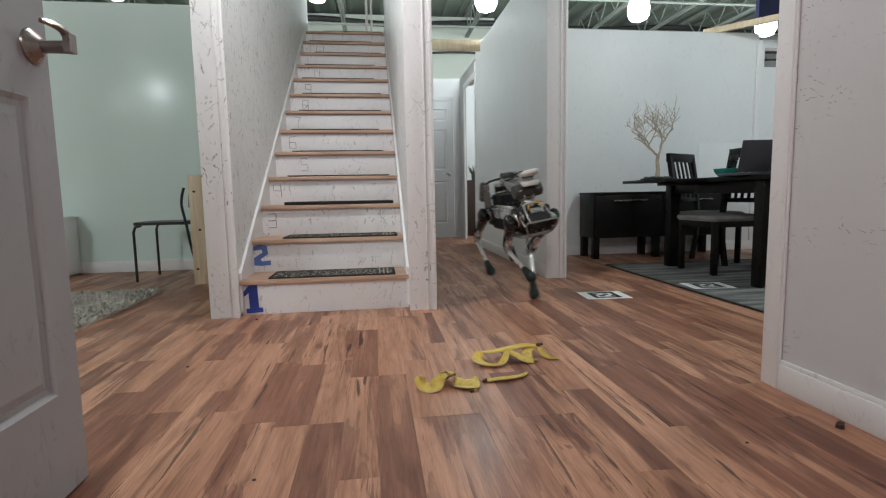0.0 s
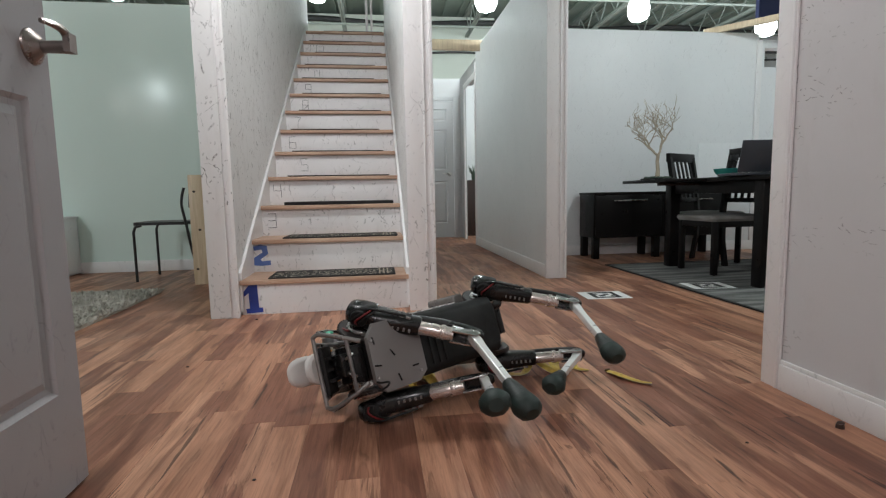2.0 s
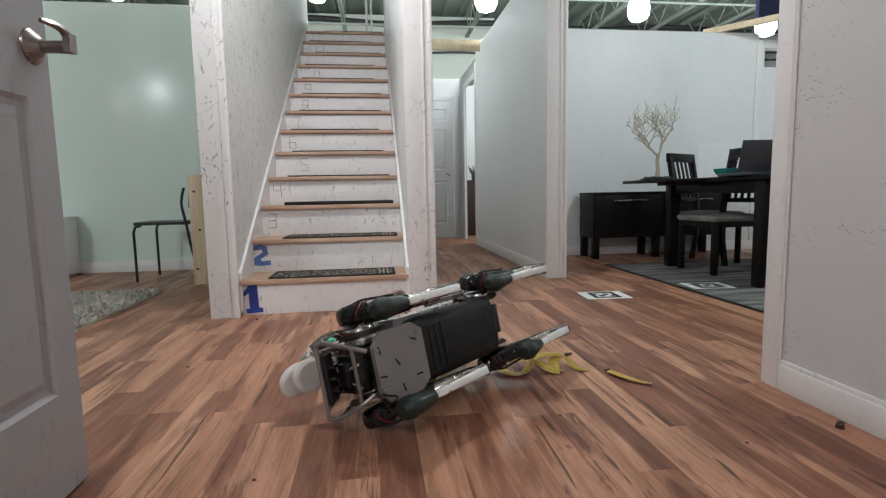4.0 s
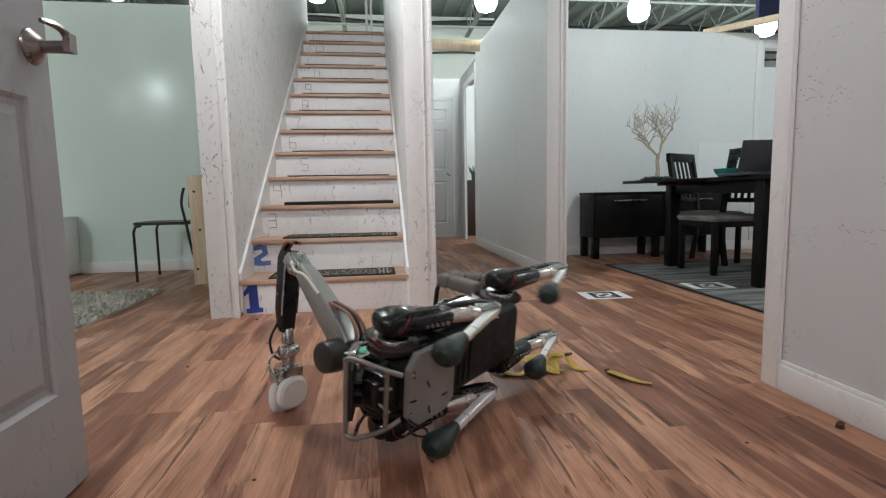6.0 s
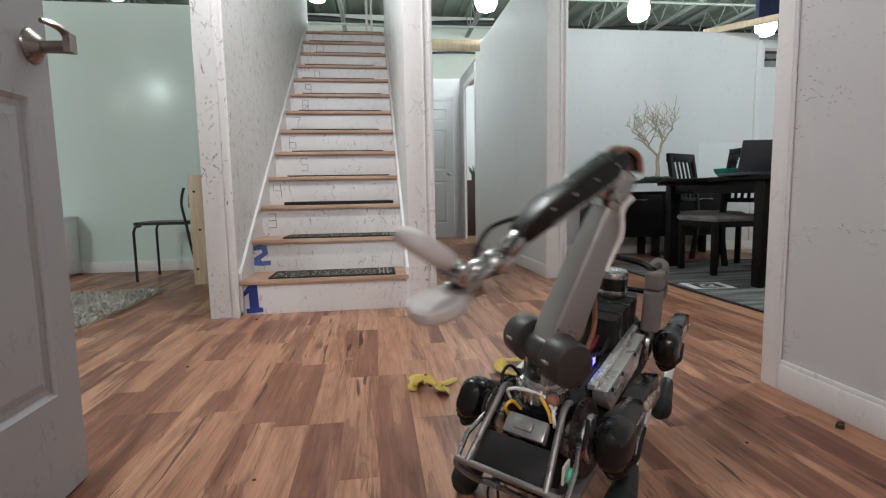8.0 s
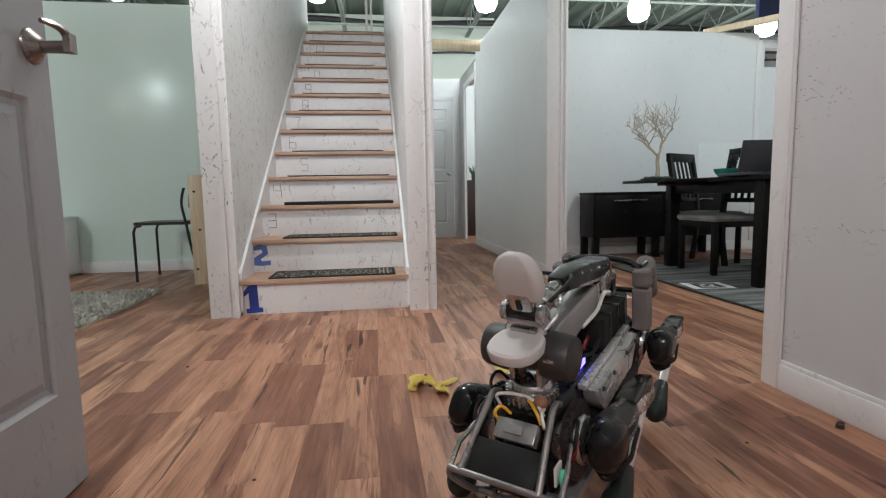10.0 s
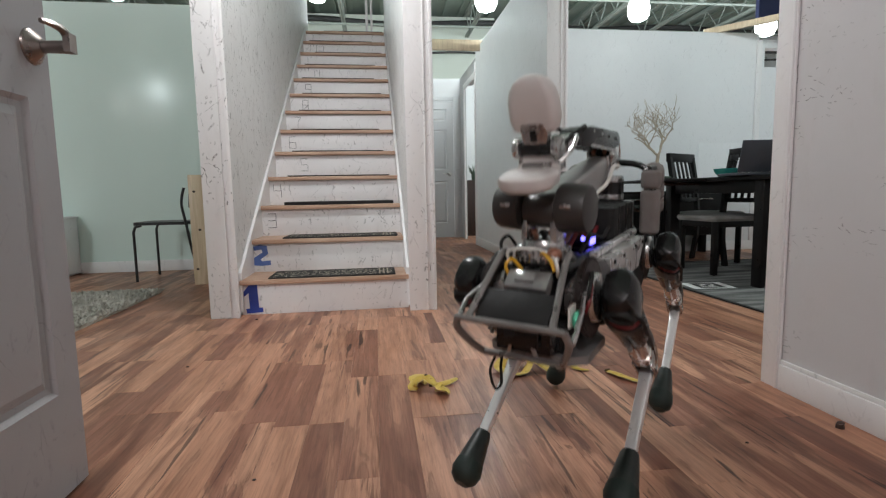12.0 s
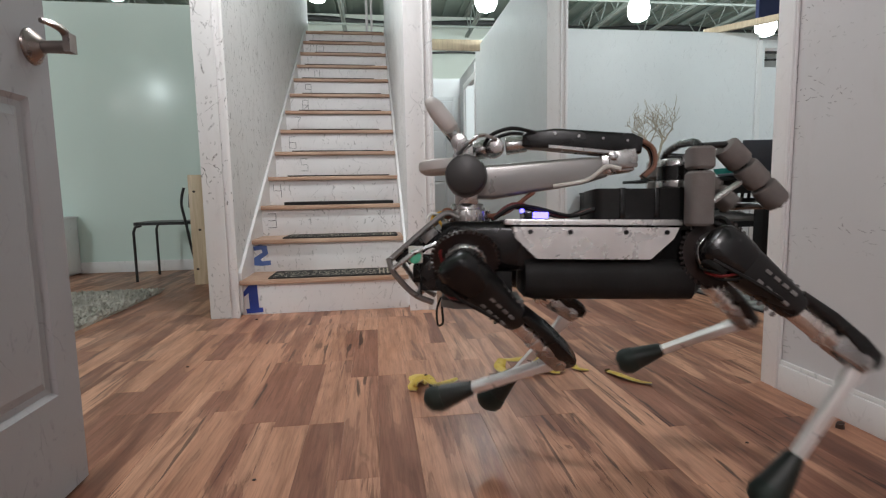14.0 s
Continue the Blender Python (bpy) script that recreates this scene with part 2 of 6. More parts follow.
def plank_wood(name, lean, spalt):
    """Laminate strips: lean, from 0 to 1, sets how much of a strip is pale sapwood, spalt its dark streaks."""
    m = material(name, (0.4, 0.25, 0.15), 0.3)
    n = Net(m)
    info = n.t.nodes.new("ShaderNodeObjectInfo").outputs["Random"]
    isl = n.t.nodes.new("ShaderNodeNewGeometry").outputs["Random Per Island"]
    rnd = n.math("FRACT", n.math("ADD", n.math("MULTIPLY", info, 7.31), n.math("MULTIPLY", isl, 3.77)))
    r2 = n.math("FRACT", n.math("MULTIPLY", rnd, 17.17))
    r3 = n.math("FRACT", n.math("MULTIPLY", rnd, 41.3))
    c = n.t.nodes.new("ShaderNodeCombineXYZ")
    n.put(c.inputs[2], n.math("MULTIPLY", rnd, 40.0))
    g = n.t.nodes.new("ShaderNodeNewGeometry").outputs["Position"]
    def stretched(sx, sy):
        mp = n.t.nodes.new("ShaderNodeMapping")
        mp.inputs["Scale"].default_value = (sx, sy, 1)
        n.t.links.new(g, mp.inputs["Vector"])
        n.t.links.new(c.outputs[0], mp.inputs["Location"])
        return mp.outputs["Vector"]
    grain = n.noise(stretched(70, 3.0), 1.0, 8, 0.70, 0.8)
    sap = n.ramp(r2, (0.0, (0.41, 0.203, 0.129)), (0.5, (0.48, 0.247, 0.159)), (1.0, (0.56, 0.306, 0.201)))
    heart = n.ramp(r3, (0.0, (0.180, 0.077, 0.051)), (0.45, (0.235, 0.102, 0.067)), (1.0, (0.30, 0.134, 0.088)))
    wander = n.math("MULTIPLY", n.math("SUBTRACT", n.noise(stretched(8.5, 0.95), 1.0, 4, 0.5, 1.2), 0.5), 3.0)
    figure = n.math("ADD", n.math("ADD", wander, n.math("MULTIPLY", n.math("SUBTRACT", rnd, 0.5), 0.22)), lean)
    col = n.mix(n.ramp(figure, (0.28, 0.0), (0.47, 0.36), (0.52, 0.66), (0.80, 1.0)), heart, sap)
    rim = n.ramp(figure, (0.40, 0.0), (0.49, 0.40), (0.53, 0.0))
    col = n.mix(n.math("MULTIPLY", rim, r3), col, (0.120, 0.048, 0.031))
    # growth rings: thin bands that follow a slow wandering field
    field = n.noise(stretched(5.0, 0.42), 1.0, 2, 0.5, 0.3)
    rings = n.math("PINGPONG", n.math("MULTIPLY", field, 24.0), 1.0)
    col = n.mix(n.ramp(rings, (0.0, 1.0), (0.45, 0.0)), col, (0.86, 0.83, 0.81), "MULTIPLY")
    cloud = n.noise(stretched(13, 1.7), 1.0, 5, 0.6, 0.9)
    col = n.mix(n.ramp(cloud, (0.36, 1.0), (0.54, 0.0)), col, (0.78, 0.745, 0.725), "MULTIPLY")
    col = n.mix(n.ramp(grain, (0.40, 0.0), (0.60, 1.0)), col, (1.20, 1.19, 1.18), "MULTIPLY")
    pore = n.ramp(n.noise(stretched(210, 9.0), 1.0, 3, 0.6), (0.38, 1.0), (0.52, 0.0))
    col = n.mix(n.math("MULTIPLY", pore, 0.8), col, (0.80, 0.77, 0.75), "MULTIPLY")
    streak = n.ramp(n.noise(stretched(21, 1.9), 1.0, 6, 0.62, 1.2), (0.585, 0.0), (0.62, 1.0))
    col = n.mix(n.math("MULTIPLY", streak, 0.10 + 0.60 * spalt), col, (0.115, 0.048, 0.031))
    fine = n.ramp(n.noise(stretched(58, 2.4), 1.0, 4, 0.6, 0.6), (0.605, 0.0), (0.635, 1.0))
    col = n.mix(n.math("MULTIPLY", fine, n.ramp(r2, (0.70 - 0.65 * spalt, 0.0), (0.95 - 0.5 * spalt, 0.75))), col, (0.040, 0.018, 0.013))
    knot = n.ramp(n.noise(stretched(30, 2.6), 1.0, 3, 0.5, 0.4), (0.69, 0.0), (0.72, 0.8))
    col = n.mix(n.math("MULTIPLY", knot, n.ramp(r3, (0.4, 0.0), (0.6, 1.0))), col, (0.030, 0.014, 0.011))
    n.set(Base_Color=col)
    wear = n.noise(n.world(), 3.0, 5, 0.65)
    n.set(Roughness=n.ramp(wear, (0.3, 0.30), (0.7, 0.44)))
    n.set(Specular_IOR_Level=0.22)
    n.bump(grain, 0.06, 0.001)
    return m


STRIPS = {"P": plank_wood("pale_strip", 0.80, 0.40), "M": plank_wood("mixed_strip", 0.50, 0.6), "D": plank_wood("dark_strip", 0.20, 0.40), "S": plank_wood("spalted_strip", 0.74, 1.0)}

# ---------- the hall ----------
tagged(slab("ground", grained("dark_underlay", (0.05, 0.035, 0.025), (0.06, 0.04, 0.03), 3, 0.8), (-7, 9, -5, 13, -0.2, -0.010)), label="dark underlay below the laminate floor", category="floor")
slab("wall_hall_back", PAINT_CLEAN, (-7.2, 9.2, 13.0, 13.2, -0.2, CEIL + 0.2), label="pale green-white painted back wall of the hall")
slab("wall_hall_partition", PAINT_GREEN, (-7.0, 2.4, 10.0, 10.12, -0.2, CEIL - 0.06), label="pale green partition behind the stairs and the hallway")
slab("wall_hall_front", PAINT_CLEAN, (-7.2, 9.2, -5.2, -5.0, -0.2, CEIL + 0.2), label="white painted front wall of the hall")
slab("wall_hall_west", PAINT_CLEAN, (-7.2, -7.0, -5.0, 13.0, -0.2, CEIL + 0.2), label="white painted side wall of the hall")
slab("wall_hall_east", PAINT_CLEAN, (9.0, 9.2, -5.0, 13.0, -0.2, CEIL + 0.2), label="white painted side wall of the hall")


def roof():
    """Corrugated deck over open-web steel joists, in one mesh."""
    bm = bmesh.new()
    box(bm, -7.0, 9.0, -5.0, 13.0, CEIL + 0.06, CEIL + 0.16)
    x = -7.0
    while x < 9.0:
        box(bm, x, x + 0.09, -5.0, 13.0, CEIL + 0.02, CEIL + 0.06)
        x += 0.3
    ob = part("ceiling", bm, DECK, smooth=False)
    tagged(ob, "grey-green corrugated steel roof deck", "ceiling", kind="structure")
    for k in range(13):
        x = -6.2 + 1.15 * k
        bm = bmesh.new()
        for dx in (-0.035, 0.005):
            box(bm, x + dx, x + dx + 0.03, -5.0, 13.0, CEIL - 0.05, CEIL + 0.018)
            box(bm, x + dx, x + dx + 0.03, -5.0, 13.0, CEIL - 0.44, CEIL - 0.40)
        y, side = -5.0, 0
        while y < 12.7:
            a, b = (CEIL - 0.40, CEIL - 0.03) if side else (CEIL - 0.03, CEIL - 0.40)
            tube(bm, (x, y, a), (x, y + 0.3, b), 0.011, seg=6)
            y, side = y + 0.3, 1 - side
        j = part("roof_joist", bm, JOIST, smooth=False)
        tagged(j, "pale painted open-web steel roof joist", "joist", "roof joists", "structure")
    for y in (5.6, 7.9, 9.3, 10.9, 12.2):
        bm = bmesh.new()
        tube(bm, (-7, y, CEIL - 0.46), (9, y, CEIL - 0.46), 0.02, seg=8)
        tagged(part("bridging_rod", bm, JOIST), "thin steel bridging rod under the roof joists", "rod", "bridging rods", "structure")
    for y, z, r in ((9.93, 3.33, 0.02), (9.9, 3.45, 0.035), (9.95, 3.9, 0.05)):
        bm = bmesh.new()
        pipe(bm, [(x, y - 0.02 * math.sin(x * 3 + z), z + 0.035 * math.sin(x * 1.7 + 9 * z)) for x in np.arange(-6.9, 8.95, 0.35)], r, 6)
        tagged(part("cable_run", bm, DUCT), "dark cables slung along the top of the wall", "cable", "cable runs")


roof()


def high_bay(x, y, dz=0.0):
    t = thing("high_bay_lamp", "glowing white dome lamp hung from the roof joists", "lamp", "high bay lamps", pose(x, y, dz))
    bm = bmesh.new()
    prof = [(0.075, 3.20), (0.09, 3.15), (0.125, 3.07), (0.14, 2.99), (0.132, 2.92), (0.10, 2.865), (0.04, 2.84)]
    loft(bm, [[Vector((r * math.cos(2 * math.pi * k / 20), r * math.sin(2 * math.pi * k / 20), z)) for k in range(20)] for r, z in prof])
    part("shade", bm, GLOW, t, "glowing frosted dome")
    bm = bmesh.new()
    tube(bm, (0, 0, 3.205), (0, 0, 3.42), 0.08, 0.06)
    part("ballast_housing", bm, JOIST, t)
    bm = bmesh.new()
    tube(bm, (0, 0, 3.42), (0, 0, CEIL + 0.07 - dz), 0.012, seg=8)
    part("stem", bm, JOIST, t)
    return t


GLOW = glowing("lamp_glow", (0.93, 1.0, 0.97), 9.0)
# the unseen lamps get fixtures too, even the added stair fill
for lx, ly in LAMPS + UNSEEN:
    high_bay(lx, ly, 0.53 if ly == 7.6 else 0.0)

# ---------- stairs between two walls ----------
SX0, SX1, SY, RISE, RUN = -0.764, 0.180, 2.911, 0.200, 0.2878
STEPS = 13


def stairs():
    t = thing("staircase", "steep white staircase with worn wooden treads and pencilled step numbers", "stairs", kind="structure")
    for k in range(1, STEPS + 1):
        y = SY + RUN * (k - 1)
        bm = bmesh.new()
        box(bm, SX0 + 0.004, SX1 - 0.004, y, y + 0.018, RISE * (k - 1), RISE * k - 0.028)
        part("riser", bm, PAINT_RISER, t, bevel=0.001)
        bm = bmesh.new()
        deep = 1.4 if k == STEPS else RUN + 0.016
        box(bm, SX0 + 0.003, SX1 - 0.003, y - 0.032, y + deep - 0.002, RISE * k - 0.0275, RISE * k)
        part("tread", bm, TREAD, t, bevel=0.006)
    for x0, x1 in ((SX0, SX0 + 0.016), (SX1 - 0.016, SX1)):
        bm = bmesh.new()
        prof = [(SY - 0.02, 0.02), (SY - 0.02, 0.24), (SY + RUN * 12, 0.24 + RISE * 12), (SY + RUN * 12 + 0.3, 0.24 + RISE * 12), (SY + RUN * 12 + 0.3, RISE * 12)]
        loft(bm, [[Vector((x, y, z)) for y, z in prof] for x in (x0, x1)])
        part("skirt_board", bm, TRIM, t, bevel=0.002)


stairs()

slab("wall_stair_west", PAINT_STAIR, (-0.890, -0.766, 2.86, 6.75, 0, 3.6), label="white stair wall covered in dark scuffs")
slab("wall_stair_east", PAINT_STAIR, (0.182, 0.312, 2.84, 6.75, 0, 3.4), label="white stair wall with scuff marks")


def end_trim(name, x0, x1, y, z1, mat=TRIM):
    """Casing on the end of a wall: a face board and a stop bead at each corner."""
    bm = bmesh.new()
    box(bm, x0 - 0.004, x1 + 0.004, y - 0.018, y - 0.001, 0, z1)
    w = (x1 - x0)
    box(bm, x1 - w * 0.30, x1 - w * 0.24, y - 0.026, y - 0.0185, 0, z1)
    box(bm, x1 - w * 0.05, x1 + 0.012, y - 0.028, y - 0.0185, 0, z1)
    ob = part(name, bm, mat, bevel=0.002)
    tagged(ob, "white painted casing on a wall end, chipped and scuffed", "trim", kind="structure")


end_trim("trim_stair_west", -0.905, -0.764, 2.86, 3.6, PAINT)
end_trim("trim_stair_east", 0.180, 0.318, 2.84, 3.4, PAINT)

# ---------- rooms ----------
slab("wall_west_room", GLOSS, (-7.0, -0.893, 4.95, 5.07, 0, 2.37), label="glossy pale green wall panel that mirrors the lamps")
slab("baseboard_west_room", TRIM, (-7.0, -0.893, 4.934, 4.949, 0, 0.10), bevel=0.003, label="white baseboard")
slab("wall_east_room", PAINT_CLEAN, (1.45, 4.05, 5.02, 5.14, 0, 2.27), (4.05, 4.12, 5.02, 5.14, 0, 2.21), (4.12, 4.36, 5.02, 5.14, 0, 1.93), (4.12, 4.36, 5.02, 5.14, 2.13, 2.21), (4.36, 9.0, 5.02, 5.14, 0, 2.21), label="plain white partition wall with a small high opening")
slab("baseboard_east_room", TRIM, (1.45, 9.0, 5.004, 5.019, 0, 0.10), bevel=0.003, label="white baseboard")
slab("trim_east_corner", TRIM, (4.02, 4.08, 5.0, 5.018, 0.102, 2.2), bevel=0.002, label="white vertical batten on the wall")
HX = 1.295
slab("wall_hallway", PAINT_CLEAN, (HX, HX + 0.125, 3.70, 6.42, 0, 2.43), label="smooth white hallway wall")
slab("baseboard_hallway", TRIM, (HX - 0.014, HX - 0.001, 3.73, 6.42, 0, 0.10), bevel=0.003, label="white baseboard")
end_trim("trim_hallway", HX - 0.015, HX + 0.125, 3.70, 2.43)
slab("wall_hallway_end", PAINT_SHADED, (0.314, 0.78, 7.64, 7.76, 0, 2.36), (1.24, 1.33, 7.64, 7.76, 0, 2.36), (0.78, 1.24, 7.64, 7.76, 2.06, 2.36), label="white wall at the end of the hallway, its shade put into the paint")
slab("wall_hallway_far", PAINT_SHADED, (HX + 0.01, HX + 0.035, 7.30, 7.639, 0, 2.36), (HX + 0.01, HX + 0.125, 6.43, 7.30, 2.19, 2.36), label="white hallway wall beside a doorway")
slab("wall_side_room", PAINT_CLEAN, (1.0, 4.0, 9.0, 9.1, 0, 2.6), label="white wall of a side room")
slab("beam_hallway", PINE, (0.314, HX + 0.03, 6.13, 6.17, 2.355, 2.475), bevel=0.002, label="bare pine header across the hallway", category="beam")
WX = 1.293
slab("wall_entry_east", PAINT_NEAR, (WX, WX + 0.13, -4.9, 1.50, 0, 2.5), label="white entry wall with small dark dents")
slab("baseboard_entry_east", TRIM, (WX - 0.013, WX - 0.001, -4.9, 1.435, 0, 0.085), (WX - 0.008, WX - 0.001, -4.9, 1.435, 0.085, 0.10), bevel=0.002, label="white moulded baseboard")
slab("trim_entry_east", TRIM, (WX - 0.010, WX - 0.001, 1.437, 1.512, 0, 2.4), (WX - 0.014, WX - 0.0105, 1.442, 1.452, 0, 2.4), (WX, WX + 0.13, 1.501, 1.516, 0, 2.4), bevel=0.002, label="white door casing with a moulded edge")
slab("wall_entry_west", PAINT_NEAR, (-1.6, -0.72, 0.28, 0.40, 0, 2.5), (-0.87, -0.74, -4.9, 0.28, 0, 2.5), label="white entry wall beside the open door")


# Strips of the entry floor, column by column: kind of wood, then the butt joint where the next begins
LAID = {
    -12: "M 1.9 P 2.5 M", -11: "D 2.15 M 2.44 D 2.98 M", -10: "D 1.55 D 2.15 P 2.75 M", -9: "M 1.2 D 1.795 P 2.6 M",
    -8: "D 1.60 M 2.51 P", -7: "D 1.597 P 2.10 D 2.51 P", -6: "P 1.75 S 2.13 D 2.75 M", -5: "P 1.574 S 2.3 M",
    -4: "D 2.02 P 2.6 M", -3: "P 1.435 D 1.967 S 2.8 M", -2: "D 1.435 S 2.0 M 2.6 P", -1: "P 1.80 D 2.45 P",
    0: "D 1.80 P 2.7 P", 1: "M 1.427 P 1.95 M 2.7 P", 2: "D 1.427 P 2.17 D 2.75 S", 3: "P 1.92 M 2.5 P",
    4: "S 1.38 D 1.75 M 2.2 D", 5: "S 1.38 M 1.7 D 2.285 P", 6: "M 1.05 D 1.55 P 2.1 M", 7: "P 0.98 P 2.2 M",
    8: "M 1.25 D 1.75 M 2.1 P", 9: "D 1.9 M 2.3 D", 10: "M 1.627 D 2.3 M", 11: "D 1.25 M 1.9 M 2.3 D", 12: "P 1.5 D 2.0 M 2.35 D",
}


def strips():
    """Laminate strips; those of the entry are single pieces, the rest is joined."""
    rng = random.Random(5)
    floor = tagged(new("floor"), "glossy laminate floor in reddish-brown and pale spalted strips", "floor", kind="structure")
    lengths = (0.45, 0.62, 0.80, 1.00, 1.25)
    w = 0.1
    meshes = {}

    def mesh(q, kind):
        key = (round(q, 3), kind)
        if key not in meshes:
            bm = bmesh.new()
            top = [(0.0001, 0.0001), (w - 0.0001, 0.0001), (w - 0.0001, q - 0.0001), (0.0001, q - 0.0001)]
            ins = [(0.0006, 0.0006), (w - 0.0006, 0.0006), (w - 0.0006, q - 0.0006), (0.0006, q - 0.0006)]
            loft(bm, [[Vector((x, y, -0.0098)) for x, y in top], [Vector((x, y, -0.0005)) for x, y in top], [Vector((x, y, 0.0)) for x, y in ins]])
            meshes[key] = finish("plank", bm, STRIPS[kind], smooth=False)
        return meshes[key]

    far = {k: ([], []) for k in STRIPS}
    near = 0
    for c in range(-70, 90):
        x = -0.010 + c * w
        laid = LAID.get(c, "").split()
        pieces, y = [], -5.0 + rng.random() * 0.9
        stop = float(laid[1]) if laid else 99.0
        while y < 9.99:
            q = rng.choice(lengths)
            if laid and y < stop and y + q > stop - 0.5:
                pieces.append((y, stop, laid[0] if stop - y < 1.6 else rng.choice("PMDS")))
                for k in range(2, len(laid), 2):
                    end = float(laid[k + 1]) if k + 1 < len(laid) else stop + rng.uniform(0.6, 1.1)
                    pieces.append((stop, end, laid[k]))
                    stop = end
                y, laid = stop, []
                continue
            pieces.append((y, y + q, rng.choice("PPPMMDDDS")))
            y += q
        for y0, y1, kind in pieces:
            if -1.65 < x < 1.95 and y1 > 0.7 and y0 < 4.0 and near < 300:
                ob = new("plank", mesh(y1 - y0, kind))
                ob.parent = floor
                ob.location = (x, y0, 0)
                near += 1
            else:
                vs, fs = far[kind]
                b = len(vs)
                for z, e in ((-0.0098, 0.0001), (-0.0005, 0.0001), (0.0, 0.0006)):
                    vs += [(x + e, y0 + e, z), (x + w - e, y0 + e, z), (x + w - e, y1 - e, z), (x + e, y1 - e, z)]
                for l in (0, 4):
                    fs += [(b + l + i, b + l + (i + 1) % 4, b + l + 4 + (i + 1) % 4, b + l + 4 + i) for i in range(4)]
                fs.append((b + 8, b + 9, b + 10, b + 11))
    for kind, (vs, fs) in far.items():
        me = bpy.data.meshes.new("planks")
        me.from_pydata(vs, [], fs)
        me.materials.append(STRIPS[kind])
        ob = new("planks", me)
        ob.parent = floor
        tagged(ob, kind="stuff")


# ---------- things on the stairs ----------
def mat_weave():
    m = material("patterned_mat", (0.02, 0.02, 0.02), 0.95)
    n = Net(m)
    v = n.coords()
    vor = n.node("ShaderNodeTexVoronoi", Vector=v, Scale=17.0)
    ring = n.ramp(n.math("FRACT", n.math("MULTIPLY", vor.outputs["Distance"], 2.6)), (0.30, 0.0), (0.42, 1.0), (0.60, 1.0), (0.72, 0.0))
    fleck = n.ramp(n.noise(v, 60, 3), (0.4, 0.0), (0.6, 1.0))
    fac = n.math("MULTIPLY", n.math("MULTIPLY", ring, fleck), 0.9)
    n.set(Base_Color=n.mix(fac, (0.014, 0.013, 0.013), (0.55, 0.50, 0.41)))
    n.bump(n.noise(v, 260, 2), 0.5, 0.003)
    return m


WEAVE = mat_weave()
CREAM = grained("cream_yarn", (0.34, 0.30, 0.24), (0.45, 0.40, 0.33), 60, 0.95, bump=0.4)
BLACKYARN = grained("black_yarn", (0.012, 0.011, 0.011), (0.022, 0.02, 0.02), 60, 0.95, bump=0.4)


def stair_mats():
    rng = random.Random(3)
    for k in range(1, STEPS + 1):
        y0 = SY + RUN * (k - 1) - 0.012
        x0, x1 = -0.60 + 0.012 * rng.uniform(-1, 1), 0.078 + 0.012 * rng.uniform(-1, 1)
        t = thing("stair_mat", "black and cream patterned carpet mat lying on a stair tread", "mat", "stair mats", pose(0, 0, RISE * k, 0, 0, rng.uniform(-0.8, 0.8)))
        lump = 0.013 if k == 3 else 0.0012
        bm = bmesh.new()
        nx, ny = 22, 7
        deep = 0.235
        grid = [[(x0 + (x1 - x0) * i / nx, y0 + deep * j / ny, 0.0055 + lump * (0.6 + noise.noise((i * 0.5, j * 0.6, k * 3.1)))) for i in range(nx + 1)] for j in range(ny + 1)]
        top = [[bm.verts.new(c) for c in row] for row in grid]
        low = [[bm.verts.new((c[0], c[1], 0.001)) for c in row] for row in grid]
        for j in range(ny):
            for i in range(nx):
                bm.faces.new((top[j][i], top[j][i + 1], top[j + 1][i + 1], top[j + 1][i]))
                bm.faces.new((low[j][i], low[j + 1][i], low[j + 1][i + 1], low[j][i + 1]))
        for i in range(nx):
            bm.faces.new((low[0][i], low[0][i + 1], top[0][i + 1], top[0][i]))
            bm.faces.new((low[ny][i + 1], low[ny][i], top[ny][i], top[ny][i + 1]))
        for j in range(ny):
            bm.faces.new((low[j + 1][0], low[j][0], top[j][0], top[j + 1][0]))
            bm.faces.new((low[j][nx], low[j + 1][nx], top[j + 1][nx], top[j][nx]))
        part("carpet", bm, WEAVE, t, "black and cream scroll pattern")
        bm = bmesh.new()
        h = 0.0075 + lump * 1.1
        for b in ((x0 - 0.012, x1 + 0.012, y0 - 0.010, y0 + 0.004), (x0 - 0.012, x1 + 0.012, y0 + deep - 0.004, y0 + deep + 0.010), (x0 - 0.012, x0 + 0.006, y0, y0 + deep), (x1 - 0.006, x1 + 0.012, y0, y0 + deep)):
            box(bm, *b, 0.001, h)
        part("border", bm, BLACKYARN, t, "black bound edge", bevel=0.002)
        if k <= 3:
            bm = bmesh.new()
            for dx in (0.028, 0.05, 0.074):
                box(bm, x1 - dx - 0.007, x1 - dx, y0 + 0.012, y0 + deep - 0.012, 0.004, 0.0085 + lump * 1.3)
            part("stripe", bm, CREAM, t, "cream stripes near the end")


stair_mats()

BLUE_TAPE = grained("blue_tape", (0.020, 0.045, 0.27), (0.028, 0.065, 0.36), 30, 0.6, bump=0.2)
BLUE_FADED = grained("worn_blue_tape", (0.07, 0.13, 0.36), (0.12, 0.19, 0.44), 30, 0.65, bump=0.2)
PENCIL = grained("pencil_mark", (0.09, 0.09, 0.095), (0.17, 0.17, 0.18), 80, 0.8)


def tape_figure(outline, x, y, z, mat, label):
    """A figure cut from tape: one flat outline, 1.2 mm thick, on a riser."""
    bm = bmesh.new()
    loft(bm, [[Vector((x + a, y - d, z + b)) for a, b in outline] for d in (0.0004, 0.0016)])
    tagged(part("step_number", bm, mat, smooth=False), label, "marking")


